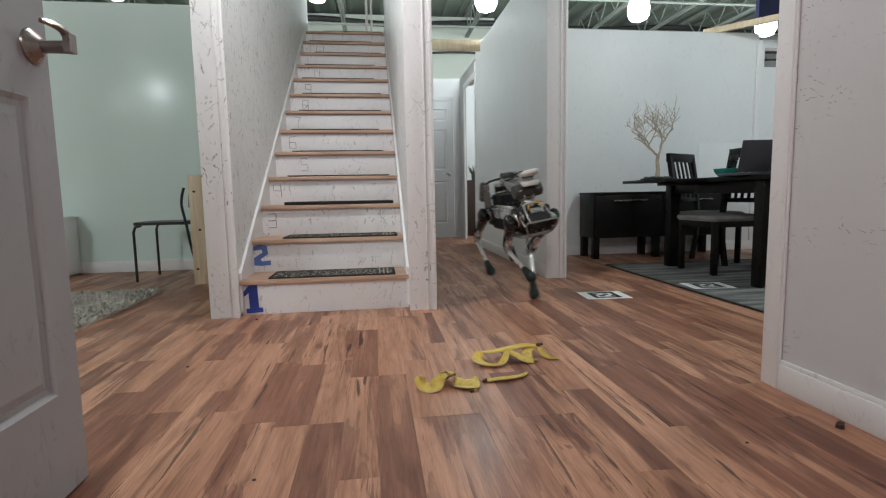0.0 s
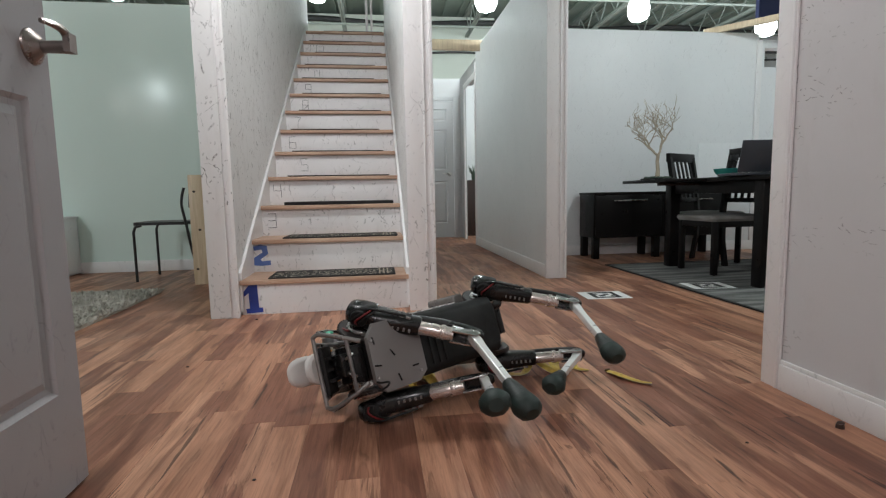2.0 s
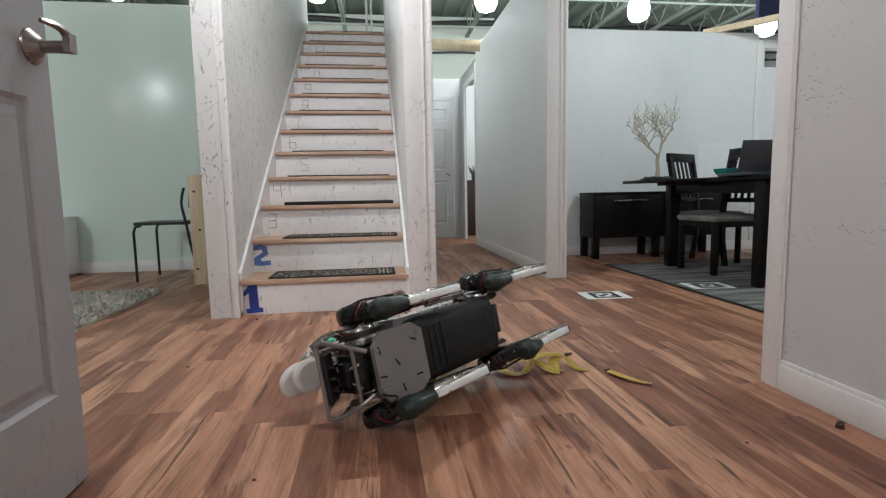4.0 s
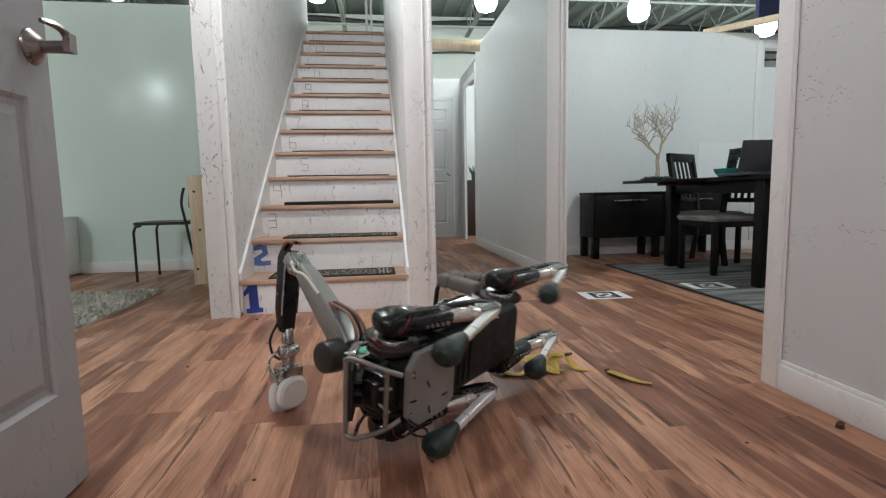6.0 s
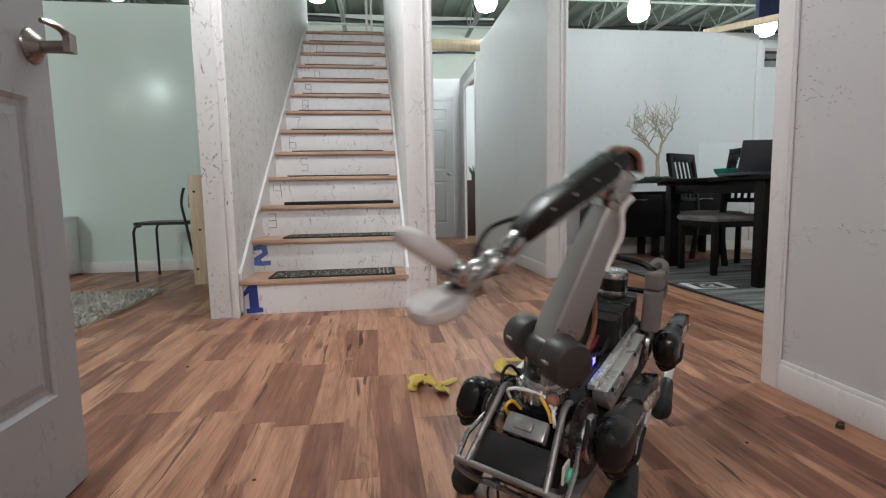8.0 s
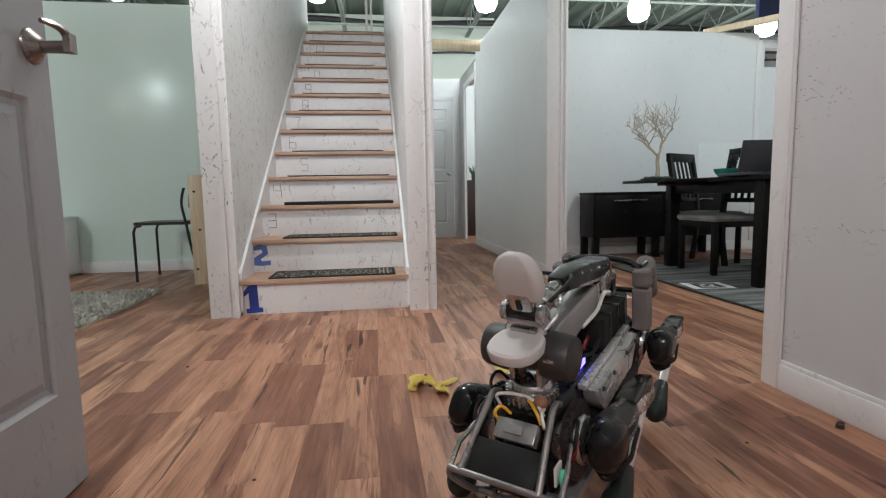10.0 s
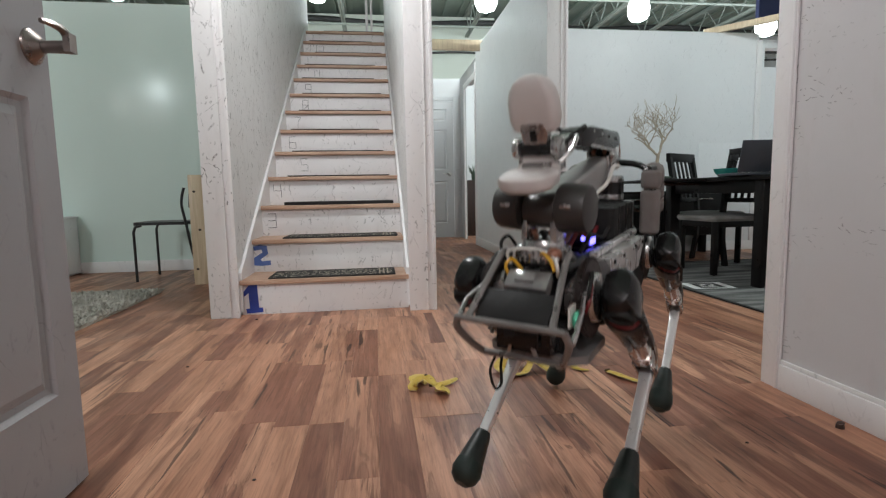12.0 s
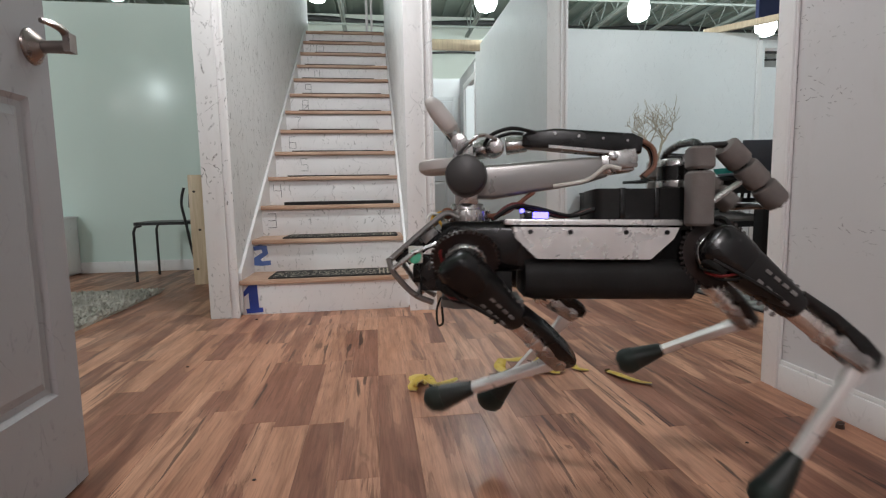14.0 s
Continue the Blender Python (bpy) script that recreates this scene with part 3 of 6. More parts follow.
tape_figure([(0.022, 0), (0.112, 0.004), (0.110, 0.030), (0.090, 0.030), (0.084, 0.166), (0.042, 0.162), (0.0, 0.112), (0.012, 0.096), (0.036, 0.116), (0.040, 0.028), (0.020, 0.026)], -0.758, SY, 0.008, BLUE_TAPE, "bold blue tape figure 1 on the stair riser")
tape_figure([(0.0, 0.0), (0.060, -0.004), (0.108, 0.0), (0.106, 0.028), (0.058, 0.024), (0.046, 0.036), (0.094, 0.068), (0.088, 0.118), (0.046, 0.126), (0.004, 0.114), (0.006, 0.090), (0.056, 0.096), (0.060, 0.078), (0.008, 0.046)], -0.757, SY + RUN, 0.242, BLUE_FADED, "worn blue tape figure 2 on the stair riser")
STROKES = {"0": "0010 1112 0200", "1": "0502", "3": "0212 1101 1110 00", "4": "0201 1112 1110", "5": "1202 0111 1000", "6": "1202 0010 1101", "7": "0212 5150", "8": "0001 0212 1100 1011 01", "9": "1112 0201 1110", "2": "0212 1101 0010"}


def pencilled(figure, size, x, y, z):
    """One figure drawn in straight pencil strokes: the points are column and row on a grid of half heights."""
    code = STROKES[figure].replace(" ", "")
    pts = [Vector((x + size * 0.55 * (int(code[i]) if code[i] != "5" else 0.5), y, z + size * 0.5 * int(code[i + 1]))) for i in range(0, len(code), 2)]
    bm = bmesh.new()
    dots = []
    for a, b in zip(pts, pts[1:]):
        dots += [a.lerp(b, k / 3) + Vector((noise.noise(a * 31 + b * 7) * 0.003, 0, noise.noise(b * 23 + a * k) * 0.003)) for k in range(3)]
    dots.append(pts[-1])
    pipe(bm, dots, 0.0020, 4)
    tagged(part("step_number", bm, PENCIL), "pencilled step figure on the white riser", "marking", "pencilled figures")


STRAY = {3: -0.07, 4: -0.08, 5: 0.08, 6: -0.045, 7: -0.035}
for k in range(3, 13):
    for i, q in enumerate(str(k)):
        pencilled(q, 0.092, -0.640 + 0.062 * i + STRAY.get(k, 0.0), SY + RUN * (k - 1) - 0.0006, RISE * (k - 1) + 0.055)

# landing rail posts
for px in (-0.035, 0.022):
    bm = bmesh.new()
    box(bm, px - 0.016, px + 0.016, 6.60, 6.635, RISE * STEPS, 4.0)
    tagged(part("landing_post", bm, TRIM, bevel=0.003), "slim white post on the stair landing", "post", "landing posts")

# ---------- hallway ----------
DARKBROWN = wood("dark_brown_wood", (0.02, 0.010, 0.007), (0.04, 0.018, 0.012))


def panel_door(name, width, label, at, sunk, mat):
    """A moulded door leaf in the plane y = 0, x from 0 to width, with sunk panels given as (x0, x1, z0, z1)."""
    t = thing(name, label, "door", at=at, kind="structure")
    th = 0.036
    bm = bmesh.new()
    xs = sorted({0.0, width, *[q for s in sunk for q in s[:2]]})
    zs = sorted({0.008, 2.03, *[q for s in sunk for q in s[2:]]})
    for a, b in zip(xs, xs[1:]):
        for c, d in zip(zs, zs[1:]):
            hole = any(s[0] <= a and b <= s[1] and s[2] <= c and d <= s[3] for s in sunk)
            if not hole:
                box(bm, a, b, -th / 2, th / 2, c, d)
    bmesh.ops.remove_doubles(bm, verts=bm.verts, dist=0.0001)
    part("door_leaf", bm, mat, t, smooth=False)
    for x0, x1, z0, z1 in sunk:
        bm = bmesh.new()
        e = 0.042
        prof = [(0.0, th / 2 - 0.0005), (0.010, th / 2 - 0.010), (0.022, th / 2 - 0.012), (e, th / 2 - 0.004)]
        for s in (-1, 1):
            rings = []
            for i, y in prof:
                rings.append([bm.verts.new((x, s * y, z)) for x, z in ((x0 + i, z0 + i), (x1 - i, z0 + i), (x1 - i, z1 - i), (x0 + i, z1 - i))])
            for q0, q1 in zip(rings, rings[1:]):
                for k in range(4):
                    bm.faces.new((q0[k], q0[(k + 1) % 4], q1[(k + 1) % 4], q1[k]))
            bm.faces.new(rings[-1])
        part("door_panel", bm, mat, t, smooth=False)
    return t


LOW = [(0.10, 0.34, 0.22, 0.86), (0.46, 0.70, 0.22, 0.86), (0.10, 0.34, 1.02, 1.62), (0.46, 0.70, 1.02, 1.62), (0.10, 0.34, 1.74, 1.92), (0.46, 0.70, 1.74, 1.92)]
hall_door = panel_door("door_hallway", 0.80, "closed white moulded panel door at the end of the hallway", pose(0.39, 7.66, 0), LOW, PAINT_SHADED)
bm = bmesh.new()
tube(bm, (0.735, -0.018, 0.96), (0.735, -0.028, 0.96), 0.030, seg=16)
tube(bm, (0.735, -0.028, 0.96), (0.735, -0.065, 0.96), 0.010, seg=10)
tube(bm, (0.745, -0.062, 0.96), (0.630, -0.062, 0.965), 0.010, 0.008, seg=10)
part("door_handle", bm, STEEL, hall_door, "satin steel lever")
slab("trim_hallway_door", PAINT_SHADED, (1.195, 1.262, 7.616, 7.638, 0, 2.09), (0.36, 1.195, 7.616, 7.638, 2.035, 2.09), bevel=0.003, label="white door casing")
slab("trim_side_doorway", TRIM, (HX - 0.006, HX + 0.009, 7.24, 7.318, 0, 2.2), (HX - 0.012, HX + 0.009, 6.425, 6.47, 0, 2.3), (HX - 0.006, HX + 0.009, 6.47, 7.24, 2.12, 2.2), bevel=0.002, label="white casing round a side doorway")
bm = bmesh.new()
box(bm, 1.41, 1.95, 7.80, 8.20, 0.03, 0.84)
box(bm, 1.40, 1.96, 7.79, 8.21, 0.84, 0.87)
box(bm, 1.42, 1.94, 7.82, 8.19, 0.0, 0.029)
tagged(part("side_cabinet", bm, DARKBROWN, bevel=0.004), "dark brown wooden cabinet in the side room", "cabinet")
bm = bmesh.new()
tube(bm, (1.55, 7.93, 0.871), (1.55, 7.93, 0.95), 0.03, 0.04)
rng = random.Random(8)
for k in range(16):
    a = rng.uniform(0, 6.28)
    tip = Vector((1.55 + 0.09 * math.cos(a), 7.93 + 0.09 * math.sin(a), 0.95 + rng.uniform(0.06, 0.17)))
    tube(bm, (1.55, 7.93, 0.94), tip, 0.009, 0.002, seg=5)
tagged(part("potted_plant", bm, grained("dark_leaf", (0.02, 0.04, 0.02), (0.04, 0.06, 0.03), 30, 0.6)), "small dark plant in a pot on the cabinet", "plant")

# ---------- entry: the open door ----------
DX = -0.690
entry_door = panel_door("door_entry", 0.81, "open grey-white moulded door with a brushed lever handle", pose(DX - 0.022, 1.236, 0, 0, 0, -90), [(0.078, 0.36, 0.235, 0.865), (0.45, 0.73, 0.235, 0.865), (0.086, 0.36, 1.10, 1.9), (0.45, 0.73, 1.12, 1.9)], DOOR_PAINT_SHADED)
NICKEL = grained("brushed_nickel", (0.24, 0.205, 0.19), (0.34, 0.295, 0.275), 50, 0.3, 1.0, bump=0.03)
bm = bmesh.new()
HZ = 0.972
tube(bm, (0.050, 0.018, HZ), (0.050, 0.022, HZ), 0.037, 0.036, seg=28)
tube(bm, (0.050, 0.022, HZ), (0.050, 0.040, HZ), 0.036, 0.015, seg=28)
tube(bm, (0.050, 0.040, HZ), (0.050, 0.096, HZ), 0.0125, 0.0135, seg=16)
box(bm, 0.040, 0.066, 0.086, 0.099, HZ - 0.012, HZ + 0.026)
bend = curve_points([(0.054, 0.090, HZ + 0.020), (0.068, 0.088, HZ + 0.030), (0.088, 0.082, HZ + 0.034), (0.112, 0.074, HZ + 0.034)], 4)
pipe(bm, bend, [0.0095 - 0.0045 * i / (len(bend) - 1) for i in range(len(bend))], 10)
part("door_handle", bm, NICKEL, entry_door, "brushed nickel lever", bevel=0.0)

# ---------- room with the glossy wall ----------
def shag(name, x0, x1, y0, y1, dark, light):
    rng = random.Random(11)
    m = grained("shag_pile", dark, light, 25, 0.95, bump=0.6)
    bm = bmesh.new()
    box(bm, x0, x1, y0, y1, 0.001, 0.014)
    ob = part(name, bm, m)
    vs, fs = [], []
    def tuft(x, y):
        b = len(vs)
        dx, dy = rng.uniform(-0.02, 0.02), rng.uniform(-0.02, 0.02)
        h = rng.uniform(0.026, 0.042)
        a = rng.uniform(0, 3.14)
        w = 0.006
        for q, z, k in ((0, 0.012, 1.0), (0.6, h * 0.75, 0.9), (1, h, 0.3)):
            cx, cy = x + dx * q, y + dy * q
            vs.append((cx + w * k * math.cos(a), cy + w * k * math.sin(a), z))
            vs.append((cx - w * k * math.cos(a), cy - w * k * math.sin(a), z))
        fs.extend([(b, b + 1, b + 3, b + 2), (b + 2, b + 3, b + 5, b + 4)])
    for _ in range(26000):
        tuft(rng.uniform(x0 - 0.008, x1 + 0.008), rng.uniform(y0 - 0.008, y1 + 0.008))
    me = bpy.data.meshes.new("shag")
    me.from_pydata(vs, [], fs)
    me.materials.append(m)
    o = new("shag", me)
    o.parent = ob
    tagged(o, kind="stuff")
    return ob


tagged(shag("shag_rug", -3.0, -1.515, 2.25, 3.74, (0.37, 0.355, 0.31), (0.55, 0.52, 0.46)), "pale grey shaggy rug on the laminate floor", "rug")


def metal_chair():
    t = thing("metal_chair", "plain black tube-steel chair standing against the pine board", "chair", at=pose(-1.72, 4.49, 0))
    for i, (x, y) in enumerate(((-0.19, -0.20), (-0.18, 0.20))):
        bm = bmesh.new()
        pipe(bm, [(x, y, 0.0), (x, y, 0.40), (x + 0.015, y, 0.44), (x + 0.06, y, 0.45)], 0.0105, 10)
        part("leg", bm, BLACKMETAL, t)
    for y in (-0.20, 0.20):
        bm = bmesh.new()
        pipe(bm, curve_points([(0.29, y, 0.0), (0.24, y, 0.25), (0.21, y, 0.45), (0.185, y, 0.60), (0.192, y, 0.68), (0.21, y, 0.745)], 4), 0.0105, 10)
        part("leg", bm, BLACKMETAL, t)
    bm = bmesh.new()
    loft(bm, [round_ring(0.01, 0, 0.215, 0.20, 0.05, z) for z in (0.452, 0.470, 0.476)])
    part("seat", bm, BLACKMETAL, t, bevel=0.002)
    bm = bmesh.new()
    box(bm, 0.188, 0.202, -0.19, 0.19, 0.60, 0.73, Matrix.Rotation(radians(4), 4, "Y"))
    part("backrest", bm, BLACKMETAL, t, bevel=0.005)


metal_chair()
bm = bmesh.new()
box(bm, -0.05, 0.05, -0.02, 0.02, 0, 0.835)
board = part("pine_board", bm, PINE, bevel=0.002)
board.matrix_basis = pose(-1.345, 4.07, 0, 0, 0, 6)
tagged(board, "bare pine board standing on end with dark knots", "board")
for kx, kz in ((-0.012, 0.71), (0.012, 0.42), (-0.02, 0.12)):
    bm = bmesh.new()
    ball(bm, (kx, -0.0195, kz), 0.012, (1, 0.12, 0.8), 12)
    part("knot", bm, DARKBROWN, board, "dark knot in the wood")
bm = bmesh.new()
box(bm, -3.1, -2.66, 4.55, 4.93, 0.012, 0.50)
box(bm, -3.11, -2.65, 4.54, 4.932, 0.50, 0.52)
box(bm, -3.08, -2.68, 4.57, 4.92, 0.0, 0.011)
tagged(part("white_cabinet", bm, TRIM, bevel=0.003), "low plain white cabinet against the wall", "cabinet")

# ---------- dining room ----------
def sideboard():
    t = thing("sideboard", "black-brown sideboard with two doors and slim steel handles", "sideboard", at=pose(2.08, 4.64, 0))
    bm = bmesh.new()
    box(bm, 0, 1.38, 0, 0.34, 0.205, 0.622)
    box(bm, -0.006, 1.386, -0.012, 0.342, 0.622, 0.646)
    part("body", bm, BLACKWOOD, t, bevel=0.003)
    for x0, x1 in ((0.012, 0.687), (0.693, 1.368)):
        bm = bmesh.new()
        box(bm, x0, x1, -0.020, -0.0015, 0.215, 0.615)
        d = part("door", bm, BLACKWOOD, t, bevel=0.002)
        bm = bmesh.new()
        m = (x0 + x1) / 2
        w = 0.17
        tube(bm, (m - w, -0.045, 0.565), (m + w, -0.045, 0.565), 0.006, seg=10)
        for q in (-w + 0.03, w - 0.03):
            tube(bm, (m + q, -0.045, 0.565), (m + q, -0.020, 0.565), 0.004, seg=8)
        part("handle", bm, STEEL, d, "slim steel bar handle")
    for x in (0.035, 0.66, 1.345):
        for y in (0.035, 0.30):
            bm = bmesh.new()
            box(bm, x - 0.03, x + 0.03, y - 0.03, y + 0.03, 0, 0.204)
            part("leg", bm, BLACKWOOD, t, bevel=0.002)


sideboard()


def dining_table():
    t = thing("dining_table", "large black-brown dining table with a pulled-out leaf", "table", at=pose(2.46, 2.92, 0))
    bm = bmesh.new()
    box(bm, -0.03, 1.30, -0.05, 1.20, 0.712, 0.742)
    part("tabletop", bm, BLACKWOOD, t, bevel=0.003)
    bm = bmesh.new()
    box(bm, -0.36, -0.033, 0.55, 1.20, 0.716, 0.738)
    part("leaf", bm, BLACKWOOD, t, bevel=0.003)
    bm = bmesh.new()
    box(bm, -0.30, 1.2, 0.72, 0.76, 0.690, 0.711)
    part("runner", bm, DARKBROWN, t, bevel=0.002)
    for b in ((0.09, 1.18, 0.03, 0.05), (0.09, 1.18, 1.08, 1.10), (0.02, 0.04, 0.10, 1.03), (1.22, 1.24, 0.10, 1.03)):
        bm = bmesh.new()
        box(bm, *b, 0.625, 0.7115)
        part("apron", bm, BLACKWOOD, t, bevel=0.002)
    for x, y in ((0.045, 0.07), (1.22, 0.07), (0.045, 1.10), (1.22, 1.10)):
        bm = bmesh.new()
        box(bm, x - 0.042, x + 0.042, y - 0.042, y + 0.042, 0, 0.711)
        part("leg", bm, BLACKWOOD, t, bevel=0.003)


dining_table()
SEATCLOTH = grained("grey_seat_cloth", (0.20, 0.19, 0.18), (0.27, 0.26, 0.25), 60, 0.9, bump=0.4)


def dining_chair():
    """Seat from x = 0 (front) to 0.44, backrest at the rear."""
    t = thing("dining_chair", "black dining chair with a grey cloth seat and slatted back", "chair", "dining chairs")
    for y in (0.03, 0.41):
        bm = bmesh.new()
        box(bm, 0.01, 0.048, y - 0.02, y + 0.02, 0, 0.405)
        part("leg", bm, BLACKWOOD, t, bevel=0.003)
        bm = bmesh.new()
        loft(bm, [[Vector((x + sx * 0.018, y + sy * 0.018, z)) for sx, sy in ((-1, -1), (1, -1), (1, 1), (-1, 1))] for x, z in ((0.44, 0), (0.405, 0.22), (0.40, 0.45), (0.43, 0.72), (0.475, 0.97))])
        part("leg", bm, BLACKWOOD, t, bevel=0.002)
    bm = bmesh.new()
    box(bm, 0.012, 0.42, 0.02, 0.42, 0.36, 0.4045)
    part("seat_frame", bm, BLACKWOOD, t, bevel=0.002)
    bm = bmesh.new()
    loft(bm, [round_ring(0.205, 0.22, hx, hy, 0.03, z) for hx, hy, z in ((0.21, 0.215, 0.4055), (0.22, 0.225, 0.425), (0.215, 0.22, 0.445), (0.18, 0.19, 0.456))])
    part("seat", bm, SEATCLOTH, t, "grey cloth seat pad")
    bm = bmesh.new()
    box(bm, 0.452, 0.492, 0.012, 0.428, 0.90, 0.975)
    part("top_rail", bm, BLACKWOOD, t, bevel=0.004)
    bm = bmesh.new()
    box(bm, 0.40, 0.425, 0.045, 0.395, 0.54, 0.575)
    part("lower_rail", bm, BLACKWOOD, t, bevel=0.003)
    for k in range(5):
        bm = bmesh.new()
        y = 0.085 + 0.068 * k
        loft(bm, [[Vector((x + sx * 0.006, y + sy * 0.011, z)) for sx, sy in ((-1, -1), (1, -1), (1, 1), (-1, 1))] for x, z in ((0.412, 0.57), (0.432, 0.75), (0.468, 0.905))])
        part("slat", bm, BLACKWOOD, t)
    return t


chair = dining_chair()
chair.matrix_basis = pose(2.49, 3.45, 0.008, 0, 0, 3)
copy_thing(chair, pose(3.20, 4.05, 0.008, 0, 0, 118))
copy_thing(chair, pose(4.00, 3.50, 0.008, 0, 0, -35))


def striped_rug():
    m = material("striped_grey_rug", (0.2, 0.2, 0.2), 0.95)
    n = Net(m)
    v = n.coords((1.2, 11, 1))
    stripe = n.noise(v, 1.3, 4, 0.55, 0.5)
    fine = n.noise(n.coords((60, 160, 60)), 1.0, 2)
    col = n.ramp(stripe, (0.32, (0.035, 0.035, 0.034)), (0.48, (0.095, 0.094, 0.090)), (0.62, (0.24, 0.238, 0.228)))
    n.set(Base_Color=n.mix(n.math("MULTIPLY", fine, 0.4), col, (0.10, 0.10, 0.10)))
    n.bump(fine, 0.5, 0.003)
    t = thing("striped_rug", "grey striped woven rug under the dining table", "rug")
    bm = bmesh.new()
    box(bm, 2.03, 4.6, 2.3, 4.21, 0.001, 0.008)
    part("field", bm, m, t, "grey striped weave", bevel=0.002)
    bm = bmesh.new()
    box(bm, 2.005, 2.0295, 2.3, 4.21, 0.001, 0.009)
    box(bm, 2.005, 4.6, 4.2105, 4.235, 0.001, 0.009)
    part("binding", bm, BLACKYARN, t, "dark bound edge", bevel=0.002)


striped_rug()
PAPER = grained("white_paper", (0.70, 0.70, 0.69), (0.78, 0.78, 0.77), 10, 0.7)
INK = grained("black_ink", (0.012, 0.012, 0.012), (0.02, 0.02, 0.02), 20, 0.6)


def floor_marker(x, y, turn, z):
    t = thing("floor_marker", "white paper sheet with black square marks lying flat", "marker sheet", "floor markers", pose(x, y, z, 0, 0, turn))
    bm = bmesh.new()
    box(bm, -0.14, 0.14, -0.11, 0.11, 0.0008, 0.0022)
    part("sheet", bm, PAPER, t)
    bm = bmesh.new()
    for b in ((-0.085, 0.085, -0.085, -0.057), (-0.085, 0.085, 0.057, 0.085), (-0.085, -0.057, -0.057, 0.057), (0.057, 0.085, -0.057, 0.057), (-0.036, 0.0, -0.038, 0.0), (0.0005, 0.034, 0.0005, 0.036), (-0.056, -0.0365, 0.014, 0.040), (0.0345, 0.056, -0.036, -0.010)):
        box(bm, *b, 0.0026, 0.0034)
    part("mark", bm, INK, t, "black bars")


floor_marker(1.415, 2.99, -4, 0.0)
floor_marker(2.20, 3.10, -6, 0.009)


def branch_tree():
    t = thing("branch_tree", "bare pale twisted branch set in a mossy base on the table", "ornament", at=pose(2.30, 3.92, 0.742))
    bark = grained("pale_bark", (0.28, 0.23, 0.17), (0.44, 0.38, 0.29), 40, 0.8, bump=0.4)
    rng = random.Random(21)
    bm = bmesh.new()
    def grow(p, d, r, n, depth):
        pts, rad = [p.copy()], [r]
        for i in range(n):
            d = (d + Vector((rng.uniform(-0.55, 0.55), rng.uniform(-0.4, 0.4), rng.uniform(-0.14, 0.32)))).normalized()
            p = p + d * rng.uniform(0.028, 0.040)
            if abs(p.x) > 0.14:
                d.x = -0.5 * d.x
            d.z = abs(d.z) if p.z < 0.42 else d.z
            if p.z > 0.51 and i > 1:
                break
            pts.append(p.copy())
            rad.append(r * (1 - 0.55 * (i + 1) / n))
            if depth and rng.random() < 0.70 and i > 0:
                side = Vector((rng.uniform(-1, 1), rng.uniform(-0.7, 0.7), rng.uniform(0.1, 0.9))).normalized()
                grow(p, (d * 0.5 + side).normalized(), max(0.0022, rad[-1] * 0.74), max(3, n - 2), depth - 1)
        pipe(bm, pts, rad, 6)
    pipe(bm, [(0, 0, 0.02), (0.004, 0, 0.08), (-0.004, 0, 0.15), (0.002, 0, 0.20)], [0.020, 0.016, 0.014, 0.014], 8)
    grow(Vector((0.002, 0, 0.195)), Vector((-0.65, 0.1, 0.7)).normalized(), 0.0095, 8, 4)
    grow(Vector((0.002, 0, 0.195)), Vector((0.75, -0.1, 0.6)).normalized(), 0.0095, 8, 4)
    grow(Vector((0.002, 0, 0.185)), Vector((0.1, 0.4, 0.8)).normalized(), 0.0085, 7, 3)
    part("branch", bm, bark, t)
    bm = bmesh.new()
    box(bm, -0.11, 0.11, -0.07, 0.07, 0.0005, 0.012)
    part("base", bm, BLACKWOOD, t, bevel=0.003)
    bm = bmesh.new()
    for k in range(46):
        a = rng.uniform(0, 6.28)
        q = math.sqrt(rng.random())
        ball(bm, (0.10 * q * math.cos(a), 0.06 * q * math.sin(a), 0.014), rng.uniform(0.010, 0.018), (1, 1, 0.8), 8)
    part("moss", bm, grained("dark_moss", (0.02, 0.04, 0.03), (0.04, 0.06, 0.04), 60, 0.95, bump=0.6), t, "dark green moss")


branch_tree()


def laptop():
    dark = grained("dark_laptop_plastic", (0.045, 0.052, 0.066), (0.06, 0.068, 0.084), 20, 0.45)
    t = thing("laptop", "open dark laptop on the dining table, seen from its back", "laptop", at=pose(2.52, 3.02, 0.7425, 0, 0, -8))
    bm = bmesh.new()
    box(bm, -0.18, 0.18, 0.0, 0.24, 0.0, 0.018)
    part("keyboard_base", bm, dark, t, bevel=0.004)
    bm = bmesh.new()
    box(bm, -0.18, 0.18, -0.006, 0.003, 0.0, 0.208, Matrix.Translation((0, 0, 0.019)) @ Matrix.Rotation(radians(14), 4, "X"))
    part("screen_lid", bm, dark, t, bevel=0.004)


laptop()
bm = bmesh.new()
loft(bm, [[Vector((2.505 + r * math.cos(2 * math.pi * k / 28), 3.36 + r * math.sin(2 * math.pi * k / 28), z)) for k in range(28)] for r, z in ((0.045, 0.7425), (0.075, 0.765), (0.090, 0.800), (0.086, 0.800), (0.070, 0.768), (0.03, 0.752))])
tagged(part("bowl", bm, grained("teal_glaze", (0.015, 0.20, 0.18), (0.025, 0.27, 0.24), 10, 0.3)), "teal glazed bowl on the dining table", "bowl")
bm = bmesh.new()
tube(bm, (2.66, 3.50, 0.743), (2.66, 3.50, 0.755), 0.045, seg=16)
pipe(bm, curve_points([(2.66, 3.50, 0.755), (2.66, 3.50, 0.84), (2.655, 3.49, 0.87)], 4), 0.006, 8)
box(bm, 2.63, 2.68, 3.475, 3.505, 0.865, 0.905)
